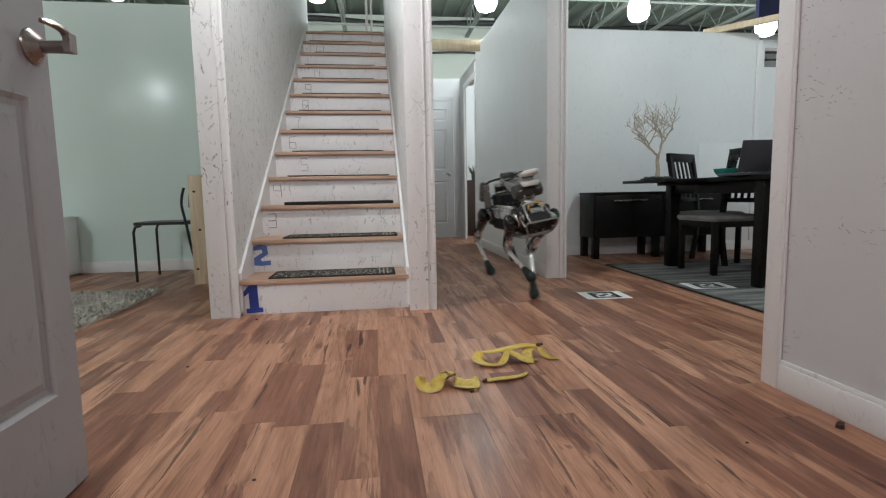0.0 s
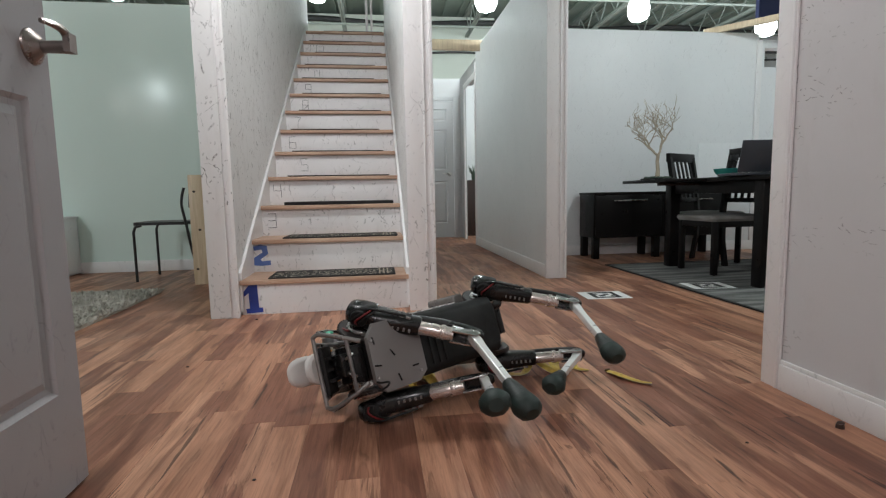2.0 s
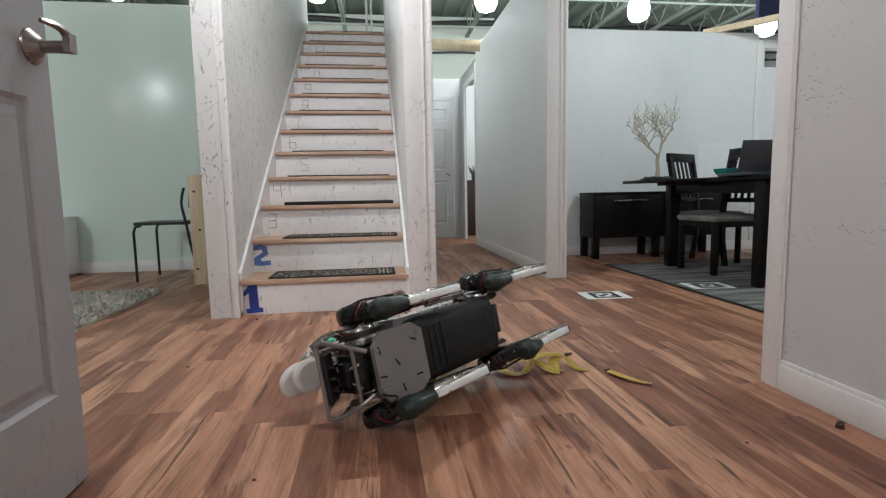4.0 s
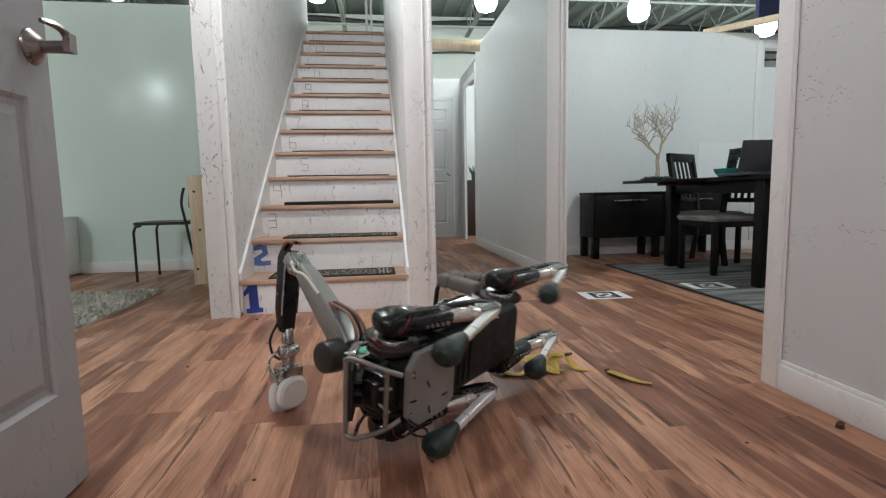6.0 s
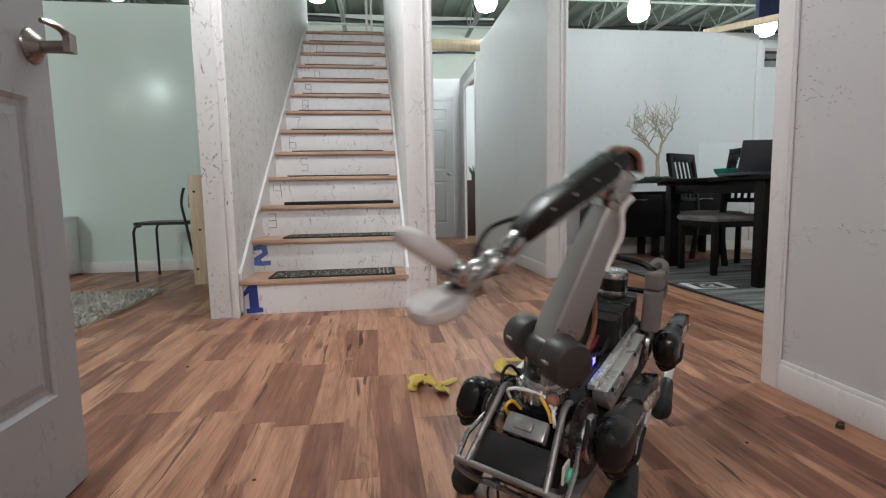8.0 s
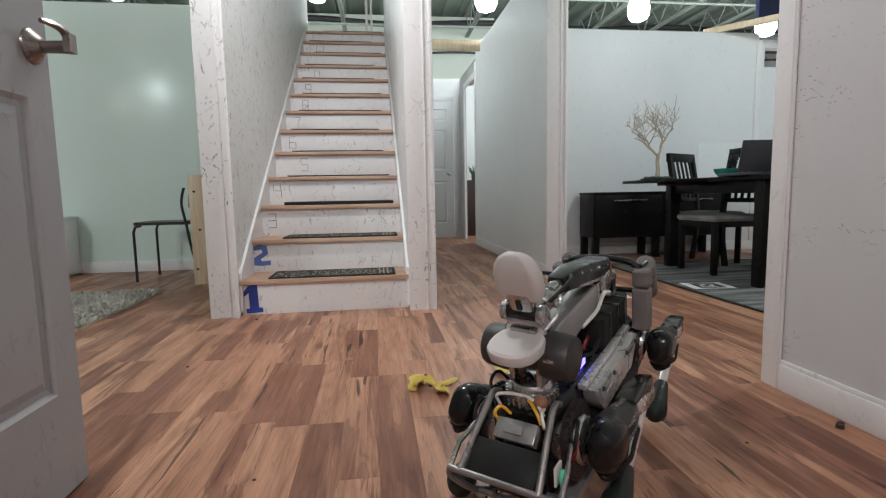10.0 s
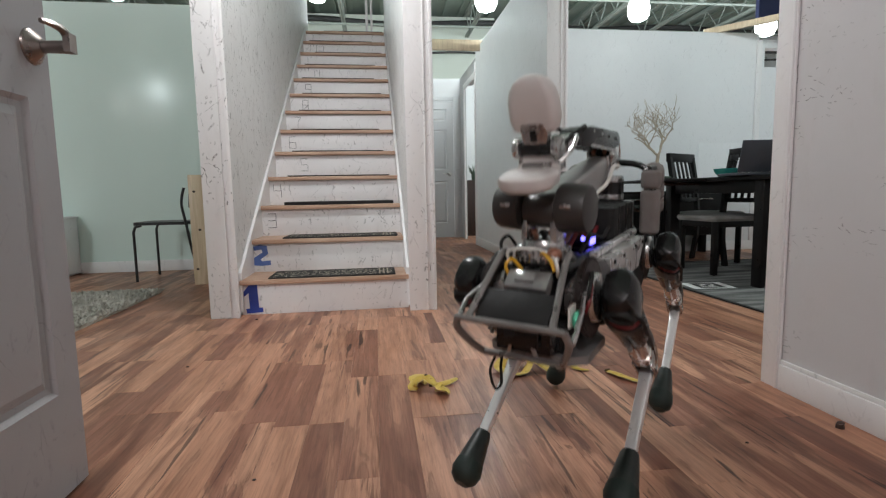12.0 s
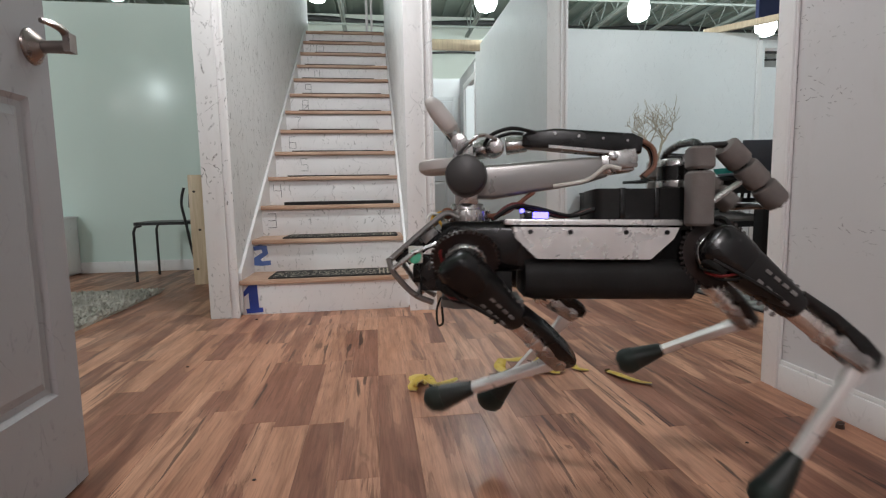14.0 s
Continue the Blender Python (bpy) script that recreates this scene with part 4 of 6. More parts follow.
tagged(part("webcam", bm, BLACKMETAL, bevel=0.003), "small black camera on a stand on the table", "camera")
bm = bmesh.new()
box(bm, -0.02, 0.02, -1.72, 0.05, -0.03, 0.03)
ob = part("loose_beam", bm, PINE, bevel=0.002)
ob.matrix_basis = pose(3.53, 5.10, 2.3015, 0, 0, 40.6)
tagged(ob, "bare pine stud laid across the partition walls", "beam")
slab("wall_dining_side", PAINT_CLEAN, (4.62, 4.74, 1.0, 5.018, 0, 2.27), label="white dining room side wall")
slab("wall_panel", PAINT_CLEAN, (3.40, 4.018, 5.013, 5.0185, 0.102, 1.14), bevel=0.001, label="thin white sheet fixed low on the wall", category="panel")
bm = bmesh.new()
box(bm, 4.9, 6.4, 6.1, 6.16, 2.80, 3.1)
tagged(part("banner", bm, grained("navy_cloth", (0.012, 0.016, 0.05), (0.02, 0.026, 0.075), 10, 0.9)), "plain navy blue cloth banner hung from the roof", "banner")
slab("banner_pole", JOIST, (4.85, 6.45, 6.12, 6.14, 3.1, 3.13), (5.0, 5.02, 6.12, 6.14, 3.13, 4.1), (6.3, 6.32, 6.12, 6.14, 3.13, 4.1), label="steel pole for the banner", category="pole")
slab("ceiling_box", DARKBROWN, (0.62, 0.95, 6.1, 6.5, 3.05, 3.45), (0.76, 0.80, 6.28, 6.32, 3.45, 4.1), label="brown boxed duct hung above the hallway", category="duct")
bm = bmesh.new()
tube(bm, (1.235, 1.165, 0.0), (1.235, 1.165, 0.012), 0.011, 0.009, seg=10)
ball(bm, (1.240, 1.168, 0.012), 0.009, (1.2, 0.9, 0.6), 10)
tagged(part("door_stop", bm, DARKBROWN), "tiny dark brown rubber stop on the floor", "door stop")
for x, y, size in ((-0.655, 2.78, 0.006), (-0.748, 2.03, 0.005), (-0.30, 1.16, 0.004), (0.93, 1.13, 0.004)):
    bm = bmesh.new()
    ball(bm, (x, y, size * 0.5), size, (1.3, 0.9, 0.5), 8)
    tagged(part("crumb", bm, DARKBROWN), "tiny dark crumb of dirt on the laminate floor", "crumb", "crumbs")
# ---------- the four-legged robot ----------
R_BLACK = grained("black_shell", (0.005, 0.005, 0.0055), (0.012, 0.0115, 0.0115), 18, 0.26, bump=0.08, vary=0.12, gloss=0.42)
R_SOFT = grained("black_rubber", (0.008, 0.008, 0.008), (0.016, 0.0155, 0.015), 40, 0.6, bump=0.2, gloss=0.25)
R_ALU = grained("machined_aluminium", (0.30, 0.295, 0.29), (0.60, 0.59, 0.58), 60, 0.24, 0.92, bump=0.06, vary=0.12)
# silver metal; the rose tint puts the mirrored reddish floor into its colour
R_ROSE = grained("polished_actuator", (0.56, 0.49, 0.46), (0.72, 0.66, 0.62), 30, 0.27, 0.75, bump=0.04)
R_GREY = grained("grey_panel", (0.15, 0.143, 0.14), (0.21, 0.20, 0.195), 14, 0.42, bump=0.06)
R_DARKGREY = grained("dark_grey_cap", (0.024, 0.022, 0.021), (0.045, 0.041, 0.039), 14, 0.4, bump=0.08)
R_PLATE = grained("grey_arm_plate", (0.27, 0.263, 0.255), (0.38, 0.37, 0.36), 14, 0.34, 0.5, bump=0.05)
R_FOAM = grained("grey_foam", (0.135, 0.120, 0.112), (0.19, 0.172, 0.160), 40, 0.9, bump=0.35)
R_JAW = grained("pale_jaw_rubber", (0.50, 0.47, 0.45), (0.64, 0.605, 0.58), 20, 0.5, bump=0.15)
R_BOOT = grained("green_black_boot", (0.005, 0.008, 0.007), (0.011, 0.017, 0.014), 30, 0.42, bump=0.4)
R_SOLE = grained("green_rubber_sole", (0.005, 0.012, 0.010), (0.010, 0.023, 0.018), 30, 0.6, bump=0.4)
R_SHIN = grained("bright_shin_tube", (0.80, 0.79, 0.78), (0.90, 0.89, 0.88), 30, 0.34, 0.55, bump=0.05)
R_TUBE = grained("worn_cage_steel", (0.15, 0.14, 0.135), (0.30, 0.285, 0.275), 40, 0.34, 0.6, bump=0.08)
R_DRUM = grained("brown_black_drum", (0.036, 0.031, 0.029), (0.058, 0.051, 0.047), 14, 0.36, bump=0.06)
R_RED = grained("red_wire", (0.13, 0.008, 0.010), (0.20, 0.014, 0.016), 40, 0.4)
R_YELLOW = grained("yellow_wire", (0.70, 0.36, 0.02), (0.80, 0.44, 0.04), 40, 0.4)
R_WHITE = grained("white_wire", (0.68, 0.67, 0.62), (0.76, 0.75, 0.70), 40, 0.4)
R_COPPER = grained("brown_hose", (0.20, 0.085, 0.05), (0.30, 0.13, 0.08), 30, 0.35)
R_RING = grained("brown_black_belt", (0.016, 0.010, 0.009), (0.034, 0.021, 0.018), 30, 0.45, bump=0.1)
R_PANEL = grained("bright_pressed_sheet", (0.62, 0.61, 0.605), (0.80, 0.79, 0.78), 40, 0.30, 0.6, bump=0.06, vary=0.1)
R_CLEAR = grained("smoky_clear_plastic", (0.22, 0.22, 0.22), (0.42, 0.41, 0.40), 90, 0.14, 0.5, bump=0.1, gloss=0.7)
R_BLUE = glowing("blue_led", (0.12, 0.10, 1.0), 6.0)
R_GREEN = grained("green_card", (0.10, 0.55, 0.35), (0.15, 0.65, 0.42), 30, 0.4)

A, HIP, W, L1, L2 = 0.250, 0.060, 0.135, 0.320, 0.301
SH = Vector((0.246, 0, 0.154))
ARM1, ARM2 = 0.343, 0.279
HINGE = Vector((0.078, 0, 0.012))
LEGS = {"fl": (1, 1), "fr": (1, -1), "hl": (-1, 1), "hr": (-1, -1)}

robot = thing("legged_robot", "black four-legged robot with silver legs and a folded grey arm", "robot")
JOINT = {}


def ring_x(x, hy, hz, cz, r=0.03):
    return [Vector((x, q.x, cz + q.y)) for q in round_ring(0, 0, hy, hz, r, 0)]


def build_chassis():
    bm = bmesh.new()
    loft(bm, [ring_x(x, hy, hz, cz, 0.02) for x, hy, hz, cz in ((-0.29, 0.055, 0.040, 0.015), (-0.27, 0.066, 0.052, 0.012), (0.27, 0.066, 0.052, 0.012), (0.30, 0.055, 0.042, 0.015))])
    body = part("chassis", bm, R_BLACK, robot, "black main frame", bevel=0.003)
    # battery under the belly, with cooling ribs
    bm = bmesh.new()
    loft(bm, [ring_x(x, hy, hz, cz, 0.03) for x, hy, hz, cz in ((-0.235, 0.070, 0.030, -0.050), (-0.21, 0.094, 0.042, -0.054), (0.105, 0.094, 0.043, -0.055), (0.127, 0.088, 0.040, -0.054))])
    part("battery", bm, R_SOFT, body, "matt black battery case", bevel=0.002)
    bm = bmesh.new()
    for k in range(3):
        x = 0.03 + 0.025 * k
        box(bm, x, x + 0.008, -0.066, 0.066, -0.1015, -0.096)
    part("cooling_rib", bm, R_SOFT, body, bevel=0.002)
    # grey belly plate near the front
    bm = bmesh.new()
    out = [(0.128, -0.070), (0.160, -0.094), (0.272, -0.094), (0.300, -0.060), (0.300, 0.060), (0.272, 0.094), (0.160, 0.094), (0.128, 0.070)]
    loft(bm, [[Vector((x, y, -0.116)) for x, y in out], [Vector((x, y, -0.100)) for x, y in out]])
    part("belly_plate", bm, R_GREY, body, "scratched grey belly plate", bevel=0.003)
    for x, y, turn in ((0.165, 0.050, 20), (0.225, -0.066, 75), (0.232, 0.004, 60), (0.285, -0.020, 10), (0.285, 0.048, 80), (0.165, -0.048, 0)):
        bm = bmesh.new()
        box(bm, -0.011, 0.011, -0.0022, 0.0022, -0.1178, -0.1158, Matrix.Translation((x, y, 0)) @ Matrix.Rotation(radians(turn), 4, "Z"))
        part("plate_slot", bm, R_BLACK, body)
    for x in (0.150, 0.292):
        for y in (-0.070, 0.070):
            bm = bmesh.new()
            tube(bm, (x, y * (0.95 if x < 0.2 else 0.72), -0.1195), (x, y * (0.95 if x < 0.2 else 0.72), -0.1150), 0.0042, seg=8)
            part("bolt", bm, R_ALU, body)
    bm = bmesh.new()
    box(bm, 0.15, 0.29, -0.055, 0.055, -0.099, -0.041)
    part("front_case", bm, R_SOFT, body, bevel=0.004)
    for s in (-1, 1):
        # bright side panel with pressed triangles
        bm = bmesh.new()
        prof = [(-0.175, 0.052), (0.155, 0.052), (0.150, 0.030), (0.105, -0.012), (-0.120, -0.012), (-0.165, 0.030)]
        loft(bm, [[Vector((x, s * y, z)) for x, z in prof] for y in (0.068, 0.098)])
        side = part("side_panel", bm, R_PANEL, body, "bright pressed aluminium side panel", bevel=0.003)
        for x in (-0.09, 0.0, 0.07):
            bm = bmesh.new()
            loft(bm, [[Vector((x - w, s * y, 0.024)), Vector((x + w, s * y, 0.024)), Vector((x, s * y, -0.004))] for y, w in ((0.0985, 0.032), (0.094, 0.024))])
            part("gusset", bm, R_PANEL, body)
        bm = bmesh.new()
        box(bm, -0.19, 0.17, s * 0.070 - 0.008, s * 0.070 + 0.008, 0.056, 0.068)
        part("top_rail", bm, R_PANEL, body, bevel=0.002)
        for x in (-0.15, -0.07, 0.04, 0.12):
            bm = bmesh.new()
            tube(bm, (x, s * 0.098, 0.042), (x, s * 0.1015, 0.042), 0.005, seg=8)
            part("bolt", bm, R_BLACK, body)
    # black boxes on the back
    bm = bmesh.new()
    loft(bm, [round_ring(-0.135, 0, 0.115, 0.060, 0.015, z) for z in (0.062, 0.125, 0.132)])
    part("computer_box", bm, R_SOFT, body, "black box strapped on the back", bevel=0.003)
    bm = bmesh.new()
    for x in (-0.215, -0.15, -0.08):
        box(bm, x, x + 0.012, -0.0625, 0.0625, 0.064, 0.1335)
    part("strap", bm, R_BLACK, body, bevel=0.002)
    bm = bmesh.new()
    tube(bm, (-0.205, 0, 0.134), (-0.205, 0, 0.152), 0.040, seg=24)
    tube(bm, (-0.205, 0, 0.182), (-0.205, 0, 0.198), 0.040, 0.036, seg=24)
    lid = part("scanner", bm, R_ALU, body, "silver drum scanner with a dark band", bevel=0.002)
    bm = bmesh.new()
    tube(bm, (-0.205, 0, 0.1525), (-0.205, 0, 0.1815), 0.0385, seg=24)
    part("scanner_band", bm, R_BLACK, body, "black glass band")
    # padded hoops
    for s in (-1, 1):
        bm = bmesh.new()
        pipe(bm, curve_points([(-0.205, s * 0.088, 0.055), (-0.208, s * 0.104, 0.12), (-0.212, s * 0.104, 0.185), (-0.214, s * 0.075, 0.222), (-0.214, 0.0, 0.232)], 4), 0.008, 10)
        part("hoop_tube", bm, R_BLACK, body)
        for q0, q1 in ((0.055, 0.162), (0.166, 0.210)):
            bm = bmesh.new()
            loft(bm, [round_ring(-0.209, s * 0.103, hx, hx * 0.9, 0.012, z) for hx, z in ((0.020, q0), (0.024, q0 + 0.005), (0.024, q1 - 0.005), (0.020, q1))])
            part("foam_sleeve", bm, R_FOAM, body, "worn grey foam sleeve", bevel=0.002)
        bm = bmesh.new()
        a, b = Vector((-0.255, s * 0.100, 0.215)), Vector((-0.375, s * 0.085, 0.100))
        pipe(bm, [(-0.214, s * 0.095, 0.212), a, a.lerp(b, 0.5), b], 0.008, 10)
        part("hoop_tube", bm, R_BLACK, body)
        for q in range(3):
            bm = bmesh.new()
            c0, c1 = a.lerp(b, q / 3 + 0.02), a.lerp(b, (q + 1) / 3 - 0.02)
            tube(bm, c0, c1, 0.025, seg=12)
            part("foam_sleeve", bm, R_FOAM, body, "worn grey foam sleeve", bevel=0.005)
        bm = bmesh.new()
        tube(bm, (-0.20, s * 0.090, 0.075), (-0.31, s * 0.092, 0.155), 0.006, seg=8)
        part("strut", bm, R_ALU, body)
    bm = bmesh.new()
    tube(bm, (-0.375, -0.085, 0.100), (-0.375, 0.085, 0.100), 0.008, seg=10)
    part("hoop_tube", bm, R_BLACK, body)
    # front cage
    BX, BY, BZ = 0.405, 0.084, -0.017
    bm = bmesh.new()
    pipe(bm, [(BX, -BY - 0.012, BZ), (BX, -BY, BZ), (BX, BY, BZ), (BX, BY + 0.012, BZ)], 0.0058, 10)
    part("bumper_bar", bm, R_TUBE, body, "scratched steel bumper bar")
    for s in (-1, 1):
        bm = bmesh.new()
        pipe(bm, curve_points([(0.262, s * 0.060, 0.070), (0.288, s * 0.061, 0.080), (0.318, s * 0.063, 0.060), (BX, s * 0.074, BZ)], 5), 0.0062, 10)
        part("cage_rail", bm, R_TUBE, body, "worn steel cage tube")
        bm = bmesh.new()
        pipe(bm, curve_points([(BX, s * (BY + 0.010), BZ), (0.395, s * 0.098, -0.042), (0.356, s * 0.076, -0.088), (0.318, s * 0.056, -0.108)], 5), 0.0062, 10)
        part("cage_rail", bm, R_TUBE, body)
        bm = bmesh.new()
        pipe(bm, [(0.300, s * 0.092, 0.020), (0.352, s * 0.104, 0.0), (0.397, s * 0.104, -0.035)], 0.005, 8)
        part("cage_brace", bm, R_ALU, body)
        bm = bmesh.new()
        pipe(bm, [(0.345, s * 0.030, -0.100), (0.352, s * 0.012, -0.050)], 0.004, 8)
        part("cage_brace", bm, R_ALU, body)
        for q, (dx, dz) in enumerate(((0.0, 0.0), (0.012, -0.016))):
            bm = bmesh.new()
            pipe(bm, curve_points([(0.24, s * 0.085, 0.030 + dz), (0.275, s * 0.098, 0.050 + dz), (0.300, s * 0.100, 0.020 + dz), (0.285 + dx, s * 0.090, -0.02)], 4), 0.0035, 6)
            part("hip_wire", bm, R_RED if q else R_SOFT, body)
    bm = bmesh.new()
    pipe(bm, [(0.350, -0.070, -0.092), (0.350, 0.070, -0.092)], 0.0055, 8)
    part("cage_rail", bm, R_TUBE, body)
    # sloping black panel between the rails
    bm = bmesh.new()
    lean = Matrix.Translation((0.352, 0, 0.024)) @ Matrix.Rotation(radians(41), 4, "Y")
    box(bm, 0.000, 0.062, -0.064, 0.064, -0.012, 0.004, lean)
    part("front_panel", bm, R_SOFT, body, "flat matt black panel", bevel=0.002)
    bm = bmesh.new()
    for yy in (-0.03, 0.0, 0.03):
        box(bm, -0.045, 0.05, yy - 0.004, yy + 0.004, -0.030, -0.0125, lean)
    part("panel_rib", bm, R_BLACK, body)
    bm = bmesh.new()
    box(bm, 0.300, 0.345, -0.050, 0.050, -0.085, -0.010)
    box(bm, 0.332, 0.362, -0.028, 0.034, -0.070, -0.030)
    part("sensor_block", bm, R_BLACK, body, bevel=0.003)
    bm = bmesh.new()
    box(bm, -0.044, -0.006, -0.034, 0.044, -0.020, 0.006, lean)
    box(bm, -0.036, -0.016, -0.016, 0.020, 0.006, 0.012, lean)
    part("junction_box", bm, R_CLEAR, body, "clear and silver junction box", bevel=0.005)
    bm = bmesh.new()
    ball(bm, (0.288, 0.035, 0.080), 0.014, (1, 1, 0.9), 14)
    part("pressure_cap", bm, R_COPPER, body)
    for mat, pts in ((R_YELLOW, [(0.30, -0.020, 0.052), (0.315, -0.032, 0.072), (0.325, -0.040, 0.062), (0.318, -0.038, 0.046)]),
                     (R_YELLOW, [(0.285, 0.005, 0.076), (0.300, 0.020, 0.083), (0.318, 0.040, 0.074), (0.322, 0.048, 0.058)]),
                     (R_WHITE, [(0.285, -0.046, 0.052), (0.295, -0.050, 0.080), (0.292, -0.020, 0.088), (0.290, 0.020, 0.084), (0.312, 0.050, 0.070)]),
                     (R_WHITE, [(0.318, 0.052, 0.050), (0.330, 0.056, 0.064), (0.322, 0.050, 0.078), (0.300, 0.046, 0.076)]),
                     (R_SOFT, [(0.29, -0.055, 0.050), (0.270, -0.075, 0.090), (0.240, -0.072, 0.100), (0.210, -0.062, 0.065)])):
        bm = bmesh.new()
        pipe(bm, curve_points(pts, 5), 0.0032, 8)
        part("cable", bm, mat, body)
    bm = bmesh.new()
    ball(bm, (0.352, 0.096, -0.010), 0.013, (1, 0.5, 1.1), 12)
    part("green_disc", bm, R_GREEN, body, "small green plastic disc")
    bm = bmesh.new()
    box(bm, 0.337, 0.366, 0.086, 0.090, -0.022, 0.012)
    part("white_card", bm, R_WHITE, body)
    bm = bmesh.new()
    box(bm, 0.085, 0.125, -0.045, 0.045, 0.069, 0.084)
    part("led_board", bm, R_BLACK, body, bevel=0.002)
    bm = bmesh.new()
    box(bm, 0.076, 0.108, 0.0455, 0.0485, 0.070, 0.083)
    part("led", bm, R_BLUE, body, "glowing blue light")
    bm = bmesh.new()
    ball(bm, (0.13, 0.038, 0.086), 0.005, seg=8)
    part("led", bm, R_BLUE, body, "glowing blue light")
    for k in range(5):
        bm = bmesh.new()
        y = -0.05 + 0.025 * k
        pipe(bm, curve_points([(0.19, y, 0.068), (0.15, y + 0.006, 0.094 + 0.006 * (k % 2)), (0.10, y - 0.006, 0.092), (0.03, y, 0.075), (-0.02, y, 0.09)], 4), 0.0045, 6)
        part("cable", bm, R_RED if k == 3 else R_SOFT, body)
    for s in (-1, 1):
        for q in range(2):
            bm = bmesh.new()
            pipe(bm, curve_points([(-0.22, s * 0.060, 0.045), (-0.245 - 0.01 * q, s * 0.095, 0.062 + 0.01 * q), (-0.275, s * 0.104, 0.030 + 0.01 * q), (-0.27, s * 0.092, -0.01)], 5), 0.005, 8)
            part("cable", bm, R_SOFT, body)
    bm = bmesh.new()
    box(bm, -0.31, -0.285, -0.05, 0.05, -0.035, 0.05)
    part("rear_plate", bm, R_BLACK, body, bevel=0.004)
    bm = bmesh.new()
    pipe(bm, curve_points([(0.305, -0.070, -0.115), (0.315, -0.078, -0.145), (0.312, -0.070, -0.180), (0.300, -0.062, -0.174), (0.302, -0.062, -0.140), (0.30, -0.060, -0.118)], 4), 0.0028, 6)
    part("lanyard", bm, R_SOFT, body, "thin black loop of cord")


build_chassis()


def build_leg(key, sx, sy):
    # hip block: turns about the long axis of the body
    bm = bmesh.new()
    tube(bm, (0, -0.004 * sy, 0), (0, sy * 0.020, 0), 0.047, seg=24)
    tube(bm, (0, sy * 0.034, 0), (0, sy * 0.046, 0), 0.046, 0.042, seg=24)
    hip = part("hip", bm, R_ALU, robot, "machined hip drum", bevel=0.002)
    bm = bmesh.new()
    tube(bm, (0, sy * 0.0205, 0), (0, sy * 0.0335, 0), 0.066, seg=40)
    for k in range(40):
        a = 2 * math.pi * k / 40
        m = Matrix.Rotation(a, 4, "Y")
        box(bm, -0.0025, 0.0025, min(sy * 0.0265, sy * 0.0325), max(sy * 0.0265, sy * 0.0325), 0.065, 0.0715, m)
    part("gear_ring", bm, R_RING, hip, "black toothed ring")
    bm = bmesh.new()
    tube(bm, (-0.045, sy * 0.006, 0.004), (0.045, sy * 0.006, 0.004), 0.022, seg=16)
    part("roll_actuator", bm, R_ALU, hip, bevel=0.002)
    # thigh
    th = bmesh.new()
    loft(th, [round_ring(0.0, sy * 0.008, hx, hy, 0.03, z, 4) for hx, hy, z in ((0.018, 0.012, 0.049), (0.032, 0.021, 0.045), (0.041, 0.027, 0.034), (0.045, 0.030, 0.008), (0.043, 0.030, -0.020), (0.040, 0.028, -0.034))])
    thigh = part("thigh", th, R_BLACK, robot, "glossy black rounded hip cover")
    bm = bmesh.new()
    loft(bm, [round_ring(x, 0, hx, hy, 0.022, z) for x, hx, hy, z in ((0.0, 0.042, 0.028, -0.012), (0.0, 0.040, 0.029, -0.055), (-0.002, 0.033, 0.027, -0.11), (-0.003, 0.029, 0.025, -0.158), (-0.003, 0.025, 0.023, -0.166))])
    part("thigh_shell", bm, R_BLACK, thigh, "black moulded thigh shell", bevel=0.0)
    for k in range(4):
        for q in (-1, 1):
            bm = bmesh.new()
            box(bm, q * 0.012 - 0.003, q * 0.012 + 0.003, min(sy * 0.0245, sy * 0.0305), max(sy * 0.0245, sy * 0.0305), -0.075 - 0.02 * k, -0.063 - 0.02 * k)
            part("vent_slot", bm, R_GREY, thigh)
    for k in range(5):
        for q in (-1, 1):
            bm = bmesh.new()
            box(bm, q * 0.0345 - 0.004, q * 0.0345 + 0.004, -0.004, 0.004, -0.078 - 0.016 * k, -0.073 - 0.016 * k)
            part("vent_slot", bm, R_GREY, thigh)
    bm = bmesh.new()
    tube(bm, (0.004, 0, -0.160), (0.003, 0, -0.262), 0.0195, seg=18)
    tube(bm, (0.003, 0, -0.225), (0.003, 0, -0.238), 0.0225, seg=18)
    part("knee_actuator", bm, R_ROSE, thigh, "polished actuator cylinder", bevel=0.002)
    bm = bmesh.new()
    loft(bm, [round_ring(x, 0, hx, hy, 0.006, z) for x, hx, hy, z in ((-0.025, 0.008, 0.021, -0.15), (-0.030, 0.010, 0.022, -0.22), (-0.024, 0.016, 0.021, -0.29), (-0.018, 0.017, 0.017, -0.335), (-0.016, 0.010, 0.010, -0.348))])
    part("calf_guard", bm, R_BLACK, thigh, "black curved guard behind the knee", bevel=0.0)
    bm = bmesh.new()
    for q in (-1, 1):
        loft(bm, [[Vector((x, q * y, z)) for x, z in ((-0.018, -0.255), (0.020, -0.255), (0.017, -0.325), (0.0, -0.337), (-0.015, -0.325))] for y in (0.0145, 0.0195)])
    tube(bm, (0, -0.021, -0.320), (0, 0.021, -0.320), 0.009, seg=12)
    part("knee_clevis", bm, R_ALU, thigh, bevel=0.001)
    for q, mat in ((0.0, R_SOFT), (0.008, R_SOFT)):
        bm = bmesh.new()
        pipe(bm, curve_points([(0.036, sy * 0.030, 0.022 - q), (0.030, sy * 0.040, -0.020), (0.020, sy * 0.036, -0.065 - q), (0.012, sy * 0.032, -0.12)], 4), 0.0035, 6)
        part("leg_wire", bm, mat, thigh)
    bm = bmesh.new()
